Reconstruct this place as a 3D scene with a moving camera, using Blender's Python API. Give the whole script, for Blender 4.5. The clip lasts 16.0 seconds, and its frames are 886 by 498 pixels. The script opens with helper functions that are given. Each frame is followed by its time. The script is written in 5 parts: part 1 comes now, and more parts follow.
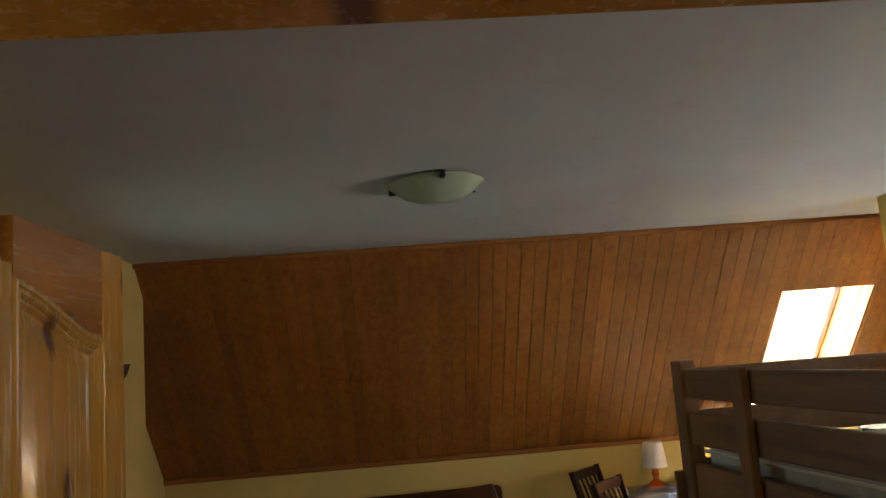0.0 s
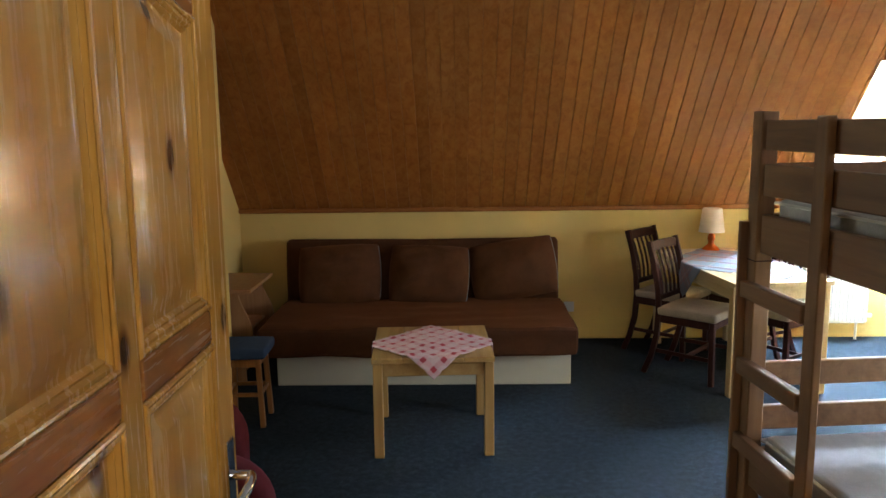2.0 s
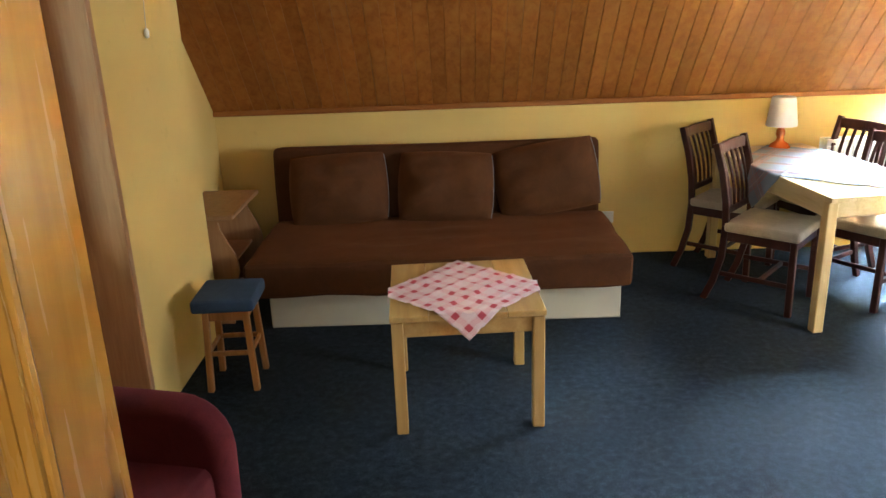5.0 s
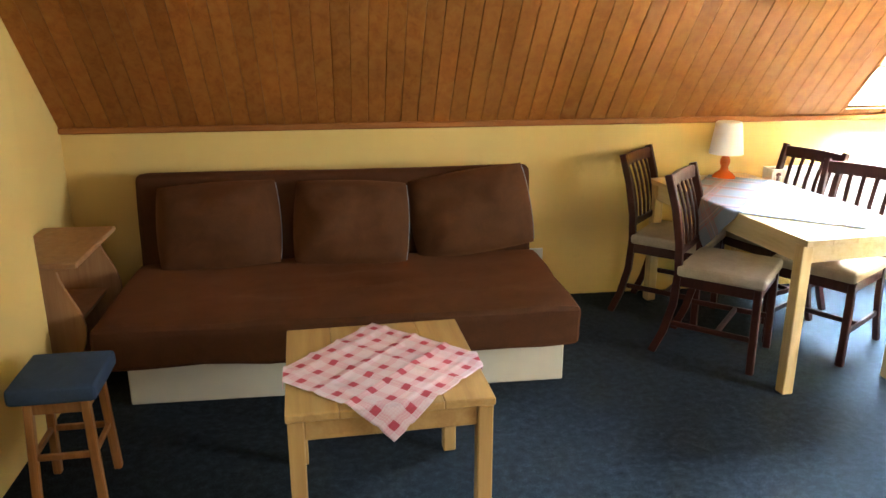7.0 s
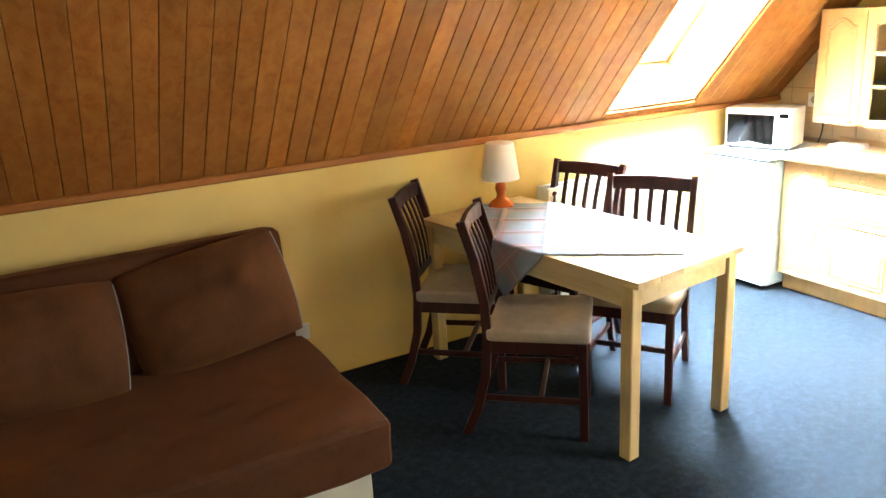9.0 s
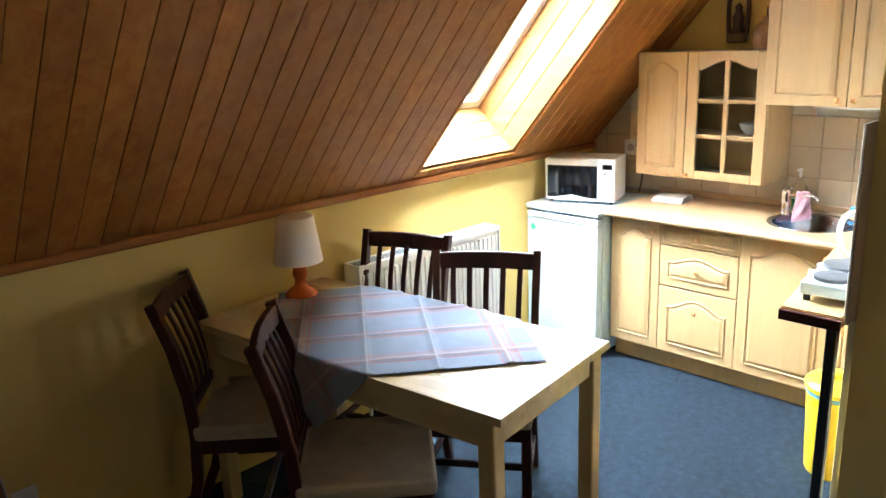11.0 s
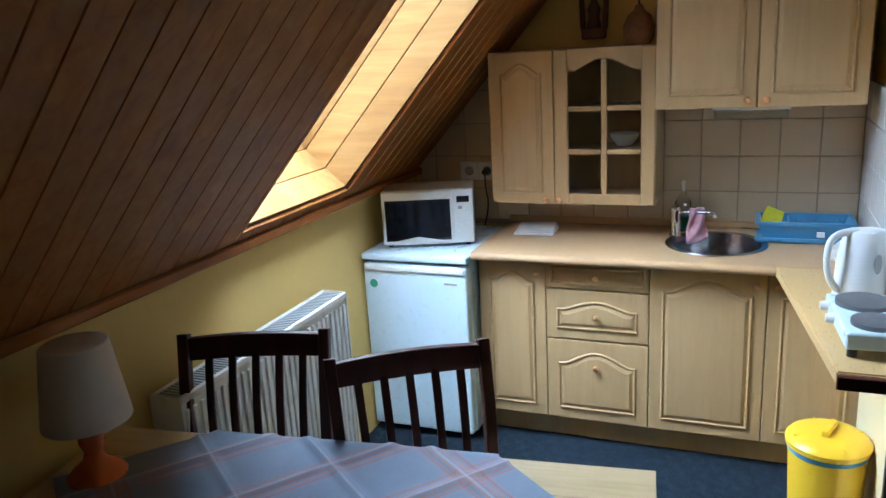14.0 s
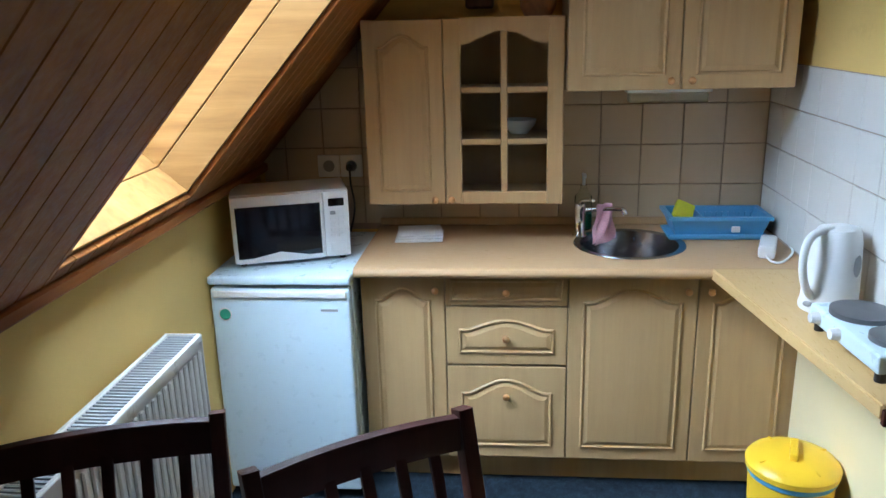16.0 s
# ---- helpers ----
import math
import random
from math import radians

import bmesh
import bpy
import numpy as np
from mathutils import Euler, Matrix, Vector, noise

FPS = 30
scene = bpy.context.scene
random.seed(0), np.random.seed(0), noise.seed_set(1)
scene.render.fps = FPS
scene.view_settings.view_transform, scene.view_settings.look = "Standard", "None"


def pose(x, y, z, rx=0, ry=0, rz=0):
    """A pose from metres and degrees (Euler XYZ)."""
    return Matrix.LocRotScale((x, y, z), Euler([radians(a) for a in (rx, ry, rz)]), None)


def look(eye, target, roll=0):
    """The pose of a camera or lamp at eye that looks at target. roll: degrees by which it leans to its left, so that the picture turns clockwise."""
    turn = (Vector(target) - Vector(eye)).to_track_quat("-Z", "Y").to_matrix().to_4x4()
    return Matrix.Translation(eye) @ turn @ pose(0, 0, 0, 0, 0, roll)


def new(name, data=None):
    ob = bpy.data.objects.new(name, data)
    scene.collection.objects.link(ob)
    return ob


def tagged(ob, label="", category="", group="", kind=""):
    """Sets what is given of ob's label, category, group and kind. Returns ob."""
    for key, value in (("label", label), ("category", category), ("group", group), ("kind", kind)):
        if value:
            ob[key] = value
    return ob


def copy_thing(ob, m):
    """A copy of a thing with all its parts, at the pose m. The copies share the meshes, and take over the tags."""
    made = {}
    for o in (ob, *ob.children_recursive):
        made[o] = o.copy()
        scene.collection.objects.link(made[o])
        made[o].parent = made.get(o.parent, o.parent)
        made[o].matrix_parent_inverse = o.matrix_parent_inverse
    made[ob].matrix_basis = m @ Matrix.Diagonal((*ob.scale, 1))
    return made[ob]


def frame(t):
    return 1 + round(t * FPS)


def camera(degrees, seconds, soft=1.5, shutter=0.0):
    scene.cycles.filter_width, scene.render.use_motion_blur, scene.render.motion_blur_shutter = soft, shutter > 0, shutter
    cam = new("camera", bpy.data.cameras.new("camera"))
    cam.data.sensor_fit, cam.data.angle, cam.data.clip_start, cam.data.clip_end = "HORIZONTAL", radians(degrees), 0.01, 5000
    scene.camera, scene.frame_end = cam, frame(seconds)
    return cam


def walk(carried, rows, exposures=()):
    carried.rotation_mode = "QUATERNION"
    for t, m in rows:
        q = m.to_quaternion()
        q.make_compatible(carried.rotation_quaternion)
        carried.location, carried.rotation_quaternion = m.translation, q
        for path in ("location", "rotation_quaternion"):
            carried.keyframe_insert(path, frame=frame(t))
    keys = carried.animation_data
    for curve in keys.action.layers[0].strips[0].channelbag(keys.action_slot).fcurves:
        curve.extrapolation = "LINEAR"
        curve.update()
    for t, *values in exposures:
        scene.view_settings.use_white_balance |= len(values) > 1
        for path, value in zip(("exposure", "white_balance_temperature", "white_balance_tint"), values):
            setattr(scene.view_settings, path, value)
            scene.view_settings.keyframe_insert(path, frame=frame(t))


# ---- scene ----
cam = camera(60.0, 16.0)
PATH = [
    (0, (0.13, -5.934, 1.783), (0.269, -3.959, 2.064), -4.5),
    (0.5, (0.13, -5.899, 1.745), (0.269, -3.907, 1.857), -4.6),
    (1, (0.11, -5.918, 1.703), (0.193, -3.921, 1.637), -2.9),
    (1.5, (0.1, -5.941, 1.675), (0.104, -3.954, 1.443), -0.9),
    (2, (0.08, -5.925, 1.67), (0.038, -3.951, 1.356), -0.7),
    (2.5, (0.06, -5.848, 1.664), (0.039, -3.889, 1.262), -1.2),
    (3, (0.04, -5.748, 1.661), (-0.001, -3.816, 1.146), -2.0),
    (5.5, (-0.112, -4.815, 1.715), (-0.129, -2.915, 1.09), -2.2),
    (6, (-0.108, -4.655, 1.642), (0.006, -2.733, 1.101), -1.2),
    (6.5, (-0.12, -4.46, 1.565), (0.053, -2.557, 0.976), 1.8),
    (7, (-0.17, -4.23, 1.623), (0.079, -2.335, 1.037), 0.0),
    (7.5, (-0.161, -3.918, 1.532), (0.388, -2.102, 0.899), 1.8),
    (8, (-0.198, -3.743, 1.572), (0.381, -1.942, 0.923), -0.7),
    (8.5, (-0.104, -3.508, 1.611), (0.589, -1.733, 1.005), -1.3),
    (9, (-0.05, -3.291, 1.644), (0.859, -1.606, 1.066), -3.3),
    (9.5, (-0.011, -3.119, 1.663), (1.067, -1.552, 1.046), -5.7),
    (10, (0.099, -2.977, 1.707), (1.277, -1.478, 1.103), -4.5),
    (12.5, (0.699, -2.016, 1.625), (2.235, -0.833, 1.137), -1.4),
    (13, (0.751, -1.871, 1.624), (2.338, -0.759, 1.131), -1.6),
    (13.5, (0.787, -1.63, 1.619), (2.505, -0.717, 1.157), -4.0),
    (14, (0.861, -1.487, 1.615), (2.649, -0.752, 1.1), -3.3),
    (14.5, (1.014, -1.44, 1.604), (2.802, -0.696, 1.101), -4.1),
    (15, (1.184, -1.382, 1.588), (2.936, -0.591, 1.038), -3.6),
    (15.5, (1.28, -1.142, 1.563), (3.146, -0.693, 1.0), -2.2),
    (16, (1.33, -0.975, 1.554), (3.24, -0.795, 0.99), -1.5),
]
EXPOSURES = [(0, 1.05, 6500, 10), (1, 1.7, 6100, 10), (2, 1.95, 5900, 10), (3, 2.15, 5900, 10), (5.5, 2.95, 6100, 10), (6.5, 3.05, 6150, 10), (8, 3.0, 6300, 10), (9, 2.75, 6450, 10), (10.2, 2.02, 6450, 10), (12.3, -0.85, 5450, 10), (14, -1.0, 5400, 10), (16, -1.25, 5500, 10)]
walk(cam, [(t, look(eye, target, roll)) for t, eye, target, roll in PATH], EXPOSURES)

# ---- plan in metres ----
KNEE, CEIL = 1.035, 2.48            # knee wall height, flat ceiling
TAN = 1.12                          # pitch of the roof
CA = 1 / math.sqrt(1 + TAN * TAN)
SA = TAN * CA
S_TOP = (CEIL - KNEE) / SA
X_L, X_N, X_R = -1.63, -1.40, 4.20  # niche wall, left wall, kitchen wall
Y_JOG, Y_S, Y_HALL = -1.12, -5.37, -7.6
SKX0, SKX1, SKS0, SKS1 = 2.752, 3.43, 0.075, 1.36
Y_PART, X_PART = -1.90, 2.85        # partition beside the kitchen

# ---- world and light ----
world = bpy.data.worlds.new("sky")
scene.world = world
world.use_nodes = True
wn = world.node_tree.nodes
sky = wn.new("ShaderNodeTexSky")
sky.sky_type, sky.sun_disc = "NISHITA", False
sky.sun_elevation, sky.sun_rotation = radians(38), radians(20)
wn["Background"].inputs[1].default_value = 0.12
world.node_tree.links.new(sky.outputs[0], wn["Background"].inputs[0])
sun = new("sun", bpy.data.lights.new("sun", "SUN"))
sun.data.energy, sun.data.angle, sun.data.color = 0.8, radians(12), (1.0, 0.95, 0.88)
sun.matrix_basis = look((3.1, 6, 7), (3.1, -1.0, 0))


def area(name, eye, target, w, h, watts, colour):
    ob = new(name, bpy.data.lights.new(name, "AREA"))
    ob.data.shape, ob.data.size, ob.data.size_y = "RECTANGLE", w, h
    ob.data.energy, ob.data.color = watts, colour
    ob.matrix_basis = look(eye, target)
    return ob


SKY_W, GABLE_W, HALL_W, GLASS_W = 8150, 17, 5.5, 3.8
GW0, GW1, GZ0, GZ1 = -4.35, -3.15, 0.95, 2.1  # gable window
sm = (SKS0 + SKS1) / 2
area("overcast_sky_above_roof", (4.95, 0.9, 3.4), (4.951, 0.9, 0), 6.7, 4.5, SKY_W, (0.76, 0.89, 1.0))
area("gable_daylight", (X_R + 0.02, (GW0 + GW1) / 2, (GZ0 + GZ1) / 2), (0, (GW0 + GW1) / 2 + 0.3, 1.2), GW1 - GW0 - 0.1, GZ1 - GZ0 - 0.1, GABLE_W, (0.90, 0.95, 1.0))
# added fill lamp for the entrance door; the hall end wall has no window
area("hall_window_daylight", (0.2, -7.5, 1.9), (0.0, -4.8, 1.3), 0.9, 1.0, HALL_W, (1.0, 0.95, 0.86))
area("glazed_door_daylight", (-2.0, -2.47, 1.35), (-1.0, -2.47, 1.3), 1.0, 1.4, GLASS_W, (0.84, 1.0, 0.92))


# ---- materials ----
def mat(name, rough=0.6, metal=0.0, spec=0.5):
    m = bpy.data.materials.new(name)
    m.use_nodes = True
    p = m.node_tree.nodes["Principled BSDF"]
    p.inputs["Roughness"].default_value = rough
    p.inputs["Metallic"].default_value = metal
    p.inputs["Specular IOR Level"].default_value = spec
    return m, m.node_tree, p


def node(nt, kind, **values):
    n = nt.nodes.new(kind)
    for k, v in values.items():
        n.inputs[k.replace("_", " ")].default_value = v
    return n


def coords(nt, scale, which="Object"):
    tc = nt.nodes.new("ShaderNodeTexCoord")
    mp = node(nt, "ShaderNodeMapping", Scale=scale)
    nt.links.new(tc.outputs[which], mp.inputs[0])
    return mp.outputs[0]


def ramp(nt, fac, *stops):
    r = nt.nodes.new("ShaderNodeValToRGB")
    els = r.color_ramp.elements
    els[0].position, els[0].color = stops[0][0], (*stops[0][1], 1)
    els[1].position, els[1].color = stops[-1][0], (*stops[-1][1], 1)
    for pos, c in stops[1:-1]:
        els.new(pos).color = (*c, 1)
    nt.links.new(fac, r.inputs[0])
    return r.outputs[0]


def mixed(nt, fac, a, b, mode="MIX"):
    m = nt.nodes.new("ShaderNodeMix")
    m.data_type, m.blend_type = "RGBA", mode
    for sock, v in ((m.inputs[0], fac), (m.inputs[6], a), (m.inputs[7], b)):
        if isinstance(v, (int, float)):
            sock.default_value = v
        elif isinstance(v, tuple):
            sock.default_value = (*v, 1)
        else:
            nt.links.new(v, sock)
    return m.outputs[2]


def bumped(nt, p, height, strength, dist=0.002):
    b = node(nt, "ShaderNodeBump", Strength=strength, Distance=dist)
    nt.links.new(height, b.inputs["Height"])
    nt.links.new(b.outputs[0], p.inputs["Normal"])


def noise_tex(nt, vec, scale, detail=4.0, rough=0.55, distort=0.0):
    n = node(nt, "ShaderNodeTexNoise", Scale=scale, Detail=detail, Roughness=rough, Distortion=distort)
    nt.links.new(vec, n.inputs["Vector"])
    return n.outputs["Fac"]


def maths(nt, op, a, b=None):
    m = nt.nodes.new("ShaderNodeMath")
    m.operation = op
    for i, v in enumerate((a, b)):
        if v is None:
            continue
        if isinstance(v, (int, float)):
            m.inputs[i].default_value = v
        else:
            nt.links.new(v, m.inputs[i])
    return m.outputs[0]


def wood(name, dark, mid, light, axis="Z", rough=0.4, knots=0.0, grain=1.0, island=0.0, bump=0.12, rand=0.0, coat=0.0):
    """Grain runs along axis; sizes in metres."""
    m, nt, p = mat(name, rough)
    long, across = 1.6 * grain, 22.0 * grain
    sc = [across] * 3
    sc["XYZ".index(axis)] = long
    base = coords(nt, (1, 1, 1))
    tc = nt.nodes.new("ShaderNodeMapping")
    nt.links.new(base, tc.inputs[0])
    tc.inputs["Scale"].default_value = sc
    vec = tc.outputs[0]
    if island or rand:
        src = nt.nodes.new("ShaderNodeNewGeometry").outputs["Random Per Island"] if island else nt.nodes.new("ShaderNodeObjectInfo").outputs["Random"]
        comb = nt.nodes.new("ShaderNodeCombineXYZ")
        for i in range(3):
            nt.links.new(maths(nt, "MULTIPLY", src, 37.0 + 11 * i), comb.inputs[i])
        add = nt.nodes.new("ShaderNodeVectorMath")
        nt.links.new(vec, add.inputs[0])
        nt.links.new(comb.outputs[0], add.inputs[1])
        vec = add.outputs[0]
    g = noise_tex(nt, vec, 1.0, 6, 0.6, 0.6)
    f = noise_tex(nt, vec, 4.5, 3, 0.6)
    h = maths(nt, "ADD", maths(nt, "MULTIPLY", g, 0.75), maths(nt, "MULTIPLY", f, 0.25))
    col = ramp(nt, h, (0.32, dark), (0.5, mid), (0.68, light))
    if island or rand:
        col = mixed(nt, 1.0, col, ramp(nt, src, (0.0, (1 - (island or rand),) * 3), (1.0, (1.0,) * 3)), "MULTIPLY")
    if knots:
        sp = nt.nodes.new("ShaderNodeSeparateXYZ")
        nt.links.new(base, sp.inputs[0])
        flat = nt.nodes.new("ShaderNodeCombineXYZ")
        a, b = {"Z": (0, 2), "X": (2, 0), "Y": (0, 1)}[axis]
        nt.links.new(maths(nt, "MULTIPLY", sp.outputs[a], 4.6), flat.inputs[0])
        nt.links.new(maths(nt, "MULTIPLY", sp.outputs[b], 2.5), flat.inputs[1])
        wob = nt.nodes.new("ShaderNodeVectorMath")
        nt.links.new(flat.outputs[0], wob.inputs[0])
        if rand:
            nt.links.new(comb.outputs[0], wob.inputs[1])
        v = node(nt, "ShaderNodeTexVoronoi", Scale=1.0, Randomness=1.0)
        v.voronoi_dimensions = "2D"
        nt.links.new(wob.outputs[0], v.inputs["Vector"])
        sepc = nt.nodes.new("ShaderNodeSeparateColor")
        nt.links.new(v.outputs["Color"], sepc.inputs[0])
        keep = maths(nt, "GREATER_THAN", sepc.outputs[0], 1 - knots)
        k = maths(nt, "MULTIPLY", keep, ramp(nt, v.outputs["Distance"], (0.05, (1, 1, 1)), (0.11, (0, 0, 0))))
        halo = maths(nt, "MULTIPLY", keep, ramp(nt, v.outputs["Distance"], (0.06, (1, 1, 1)), (0.30, (0, 0, 0))))
        col = mixed(nt, maths(nt, "MULTIPLY", halo, 0.45), col, dark)
        col = mixed(nt, maths(nt, "MULTIPLY", k, 0.85), col, (0.10, 0.030, 0.010))
    stain = noise_tex(nt, base, 2.2, 3)
    col = mixed(nt, 1.0, col, ramp(nt, stain, (0.3, (0.86,) * 3), (0.7, (1.0,) * 3)), "MULTIPLY")
    nt.links.new(col, p.inputs["Base Color"])
    nt.links.new(ramp(nt, f, (0.3, (rough * 0.8,) * 3), (0.7, (min(1, rough * 1.3),) * 3)), p.inputs["Roughness"])
    p.inputs["Coat Weight"].default_value = coat
    p.inputs["Coat Roughness"].default_value = 0.12
    bumped(nt, p, h, bump)
    return m


def plain(name, colour, rough=0.5, metal=0.0, vary=0.1, scale=14.0, bump=0.05, spec=0.5):
    m, nt, p = mat(name, rough, metal, spec)
    v = coords(nt, (1, 1, 1))
    a, b = noise_tex(nt, v, scale, 4), noise_tex(nt, v, scale * 0.12, 3)
    h = maths(nt, "ADD", maths(nt, "MULTIPLY", a, 0.4), maths(nt, "MULTIPLY", b, 0.6))
    nt.links.new(ramp(nt, h, (0.3, tuple(c * (1 - vary) for c in colour)), (0.7, tuple(min(1, c * (1 + vary * 0.4)) for c in colour))), p.inputs["Base Color"])
    nt.links.new(ramp(nt, a, (0.3, (max(0.02, rough * 0.85),) * 3), (0.7, (min(1, rough * 1.15),) * 3)), p.inputs["Roughness"])
    if bump:
        bumped(nt, p, a, bump)
    return m


def plaster(name, colour):
    m, nt, p = mat(name, 0.85, 0, 0.25)
    v = coords(nt, (1, 1, 1))
    big, fine, roller = noise_tex(nt, v, 1.3, 4), noise_tex(nt, v, 90, 3), noise_tex(nt, v, 260, 2)
    c = ramp(nt, big, (0.3, tuple(q * 0.9 for q in colour)), (0.7, colour))
    scuff = ramp(nt, noise_tex(nt, v, 7, 6, 0.7), (0.60, (1, 1, 1)), (0.78, (0.86, 0.84, 0.80)))
    nt.links.new(mixed(nt, 1.0, c, scuff, "MULTIPLY"), p.inputs["Base Color"])
    bumped(nt, p, maths(nt, "ADD", fine, roller), 0.25, 0.0015)
    return m


def carpet_mat():
    m, nt, p = mat("carpet", 0.95, 0, 0.04)
    v = coords(nt, (1, 1, 1))
    fine, mid, big = noise_tex(nt, v, 220, 3), noise_tex(nt, v, 28, 4, 0.7), noise_tex(nt, v, 1.5, 3)
    c = ramp(nt, maths(nt, "ADD", maths(nt, "MULTIPLY", fine, 0.55), maths(nt, "MULTIPLY", mid, 0.45)),
             (0.36, (0.0038, 0.0064, 0.0092)), (0.5, (0.0102, 0.016, 0.0225)), (0.66, (0.031, 0.044, 0.056)))
    c = mixed(nt, 1.0, c, ramp(nt, big, (0.3, (0.82,) * 3), (0.7, (1.0,) * 3)), "MULTIPLY")
    nt.links.new(c, p.inputs["Base Color"])
    p.inputs["Sheen Weight"].default_value = 0.03
    bumped(nt, p, fine, 0.5, 0.004)
    return m


def fabric(name, colour, rough=0.9, sheen=0.4, scale=160):
    m, nt, p = mat(name, rough, 0, 0.2)
    v = coords(nt, (1, 1, 1))
    fine, nap = noise_tex(nt, v, scale, 3), noise_tex(nt, v, 9.0, 5, 0.65, 0.8)
    c = ramp(nt, nap, (0.32, tuple(q * 0.84 for q in colour)), (0.68, tuple(min(1, q * 1.12) for q in colour)))
    c = mixed(nt, 1.0, c, ramp(nt, fine, (0.3, (0.85,) * 3), (0.7, (1.0,) * 3)), "MULTIPLY")
    nt.links.new(c, p.inputs["Base Color"])
    p.inputs["Sheen Weight"].default_value = sheen
    p.inputs["Sheen Tint"].default_value = (*[min(1, q * 2.5) for q in colour], 1)
    bumped(nt, p, fine, 0.25, 0.002)
    return m


def glass_mat(name, tint=(0.95, 0.97, 0.97), rough=0.02):
    m, nt, p = mat(name, rough)
    p.inputs["Base Color"].default_value = (*tint, 1)
    p.inputs["Transmission Weight"].default_value = 1.0
    p.inputs["IOR"].default_value = 1.2
    return m


def stripes(nt, coord, lo, hi):
    """1 where lo < coord < hi."""
    return maths(nt, "MULTIPLY", maths(nt, "GREATER_THAN", coord, lo), maths(nt, "LESS_THAN", coord, hi))


def cloth_uv(nt):
    tc = nt.nodes.new("ShaderNodeTexCoord")
    sep = nt.nodes.new("ShaderNodeSeparateXYZ")
    nt.links.new(tc.outputs["UV"], sep.inputs[0])
    return tc.outputs["UV"], sep.outputs[0], sep.outputs[1]


def plaid_mat():
    """Grey-blue cloth with groups of fine red and orange lines both ways."""
    m, nt, p = mat("plaid_cloth", 0.9, 0, 0.2)
    uv, u, v = cloth_uv(nt)
    col = mixed(nt, noise_tex(nt, uv, 6, 3), (0.20, 0.235, 0.30), (0.28, 0.32, 0.385))
    for c, bands in ((u, (0.10, 0.34, 0.58, 0.82)), (v, (0.08, 0.84))):
        for at in bands:
            for step, paint, k in ((0.0, (0.45, 0.13, 0.09), 0.5), (0.016, (0.50, 0.24, 0.12), 0.45), (0.030, (0.45, 0.13, 0.09), 0.4), (0.048, (0.50, 0.26, 0.14), 0.45), (0.066, (0.45, 0.16, 0.11), 0.5)):
                col = mixed(nt, maths(nt, "MULTIPLY", stripes(nt, c, at + step, at + step + 0.0075), k), col, paint)
            col = mixed(nt, maths(nt, "MULTIPLY", stripes(nt, c, at - 0.01, at + 0.085), 0.16), col, (0.42, 0.26, 0.26))
    for c in (u, v):
        # pale lines that paint the light caught by the fold ridges
        q = maths(nt, "FRACT", maths(nt, "MULTIPLY", c, 4.0))
        col = mixed(nt, maths(nt, "MULTIPLY", stripes(nt, q, 0.485, 0.515), maths(nt, "MULTIPLY", noise_tex(nt, uv, 9, 2), 0.5)), col, (0.62, 0.62, 0.66))
    nt.links.new(col, p.inputs["Base Color"])
    bumped(nt, p, noise_tex(nt, uv, 300, 2), 0.2, 0.001)
    return m


def check_mat():
    """White and pink woven checks with red squares where the bands cross."""
    m, nt, p = mat("checked_cloth", 0.9, 0, 0.2)
    uv, u, v = cloth_uv(nt)
    col = mixed(nt, noise_tex(nt, uv, 40, 3), (0.72, 0.46, 0.48), (0.80, 0.58, 0.58))
    bands = []
    for c in (u, v):
        q = maths(nt, "FRACT", maths(nt, "MULTIPLY", c, 7.0))
        bands.append(stripes(nt, q, 0.32, 0.68))
        col = mixed(nt, maths(nt, "MULTIPLY", bands[-1], 0.5), col, (0.72, 0.27, 0.31))
        fine = stripes(nt, maths(nt, "FRACT", maths(nt, "MULTIPLY", c, 56.0)), 0.0, 0.5)
        col = mixed(nt, maths(nt, "MULTIPLY", fine, 0.18), col, (0.85, 0.78, 0.77))
    cross = maths(nt, "MULTIPLY", bands[0], bands[1])
    col = mixed(nt, maths(nt, "MULTIPLY", cross, 0.85), col, (0.50, 0.028, 0.05))
    nt.links.new(col, p.inputs["Base Color"])
    bumped(nt, p, noise_tex(nt, uv, 260, 2), 0.2, 0.001)
    return m


M_YELLOW = plaster("yellow_wall_paint", (0.74, 0.52, 0.17))
M_WHITE = plaster("white_ceiling_paint", (0.62, 0.60, 0.58))
M_CARPET = carpet_mat()
M_LINING = wood("varnished_pine_lining", (0.28, 0.088, 0.015), (0.375, 0.134, 0.025), (0.43, 0.175, 0.041), "Y", 0.52, island=0.24, grain=1.0)
M_TRIM = wood("brown_trim_wood", (0.26, 0.085, 0.016), (0.34, 0.120, 0.025), (0.40, 0.155, 0.038), "X", 0.55)
M_REVEAL = wood("pale_pine_reveal", (0.23, 0.105, 0.028), (0.31, 0.155, 0.045), (0.38, 0.205, 0.070), "Y", 0.5, knots=0.3, rand=0.25)
M_PINE = wood("lacquered_knotty_pine", (0.54, 0.245, 0.036), (0.64, 0.325, 0.054), (0.71, 0.40, 0.082), "Z", 0.24, knots=0.6, grain=0.8, coat=0.6, rand=0.2)
M_PINE_H = wood("lacquered_knotty_pine_across", (0.34, 0.115, 0.02), (0.43, 0.165, 0.03), (0.51, 0.22, 0.045), "X", 0.24, knots=0.5, grain=0.8, coat=0.6, rand=0.2)
M_BEDPINE = wood("brown_bed_pine", (0.19, 0.095, 0.042), (0.27, 0.14, 0.065), (0.34, 0.185, 0.09), "Z", 0.45, rand=0.15)
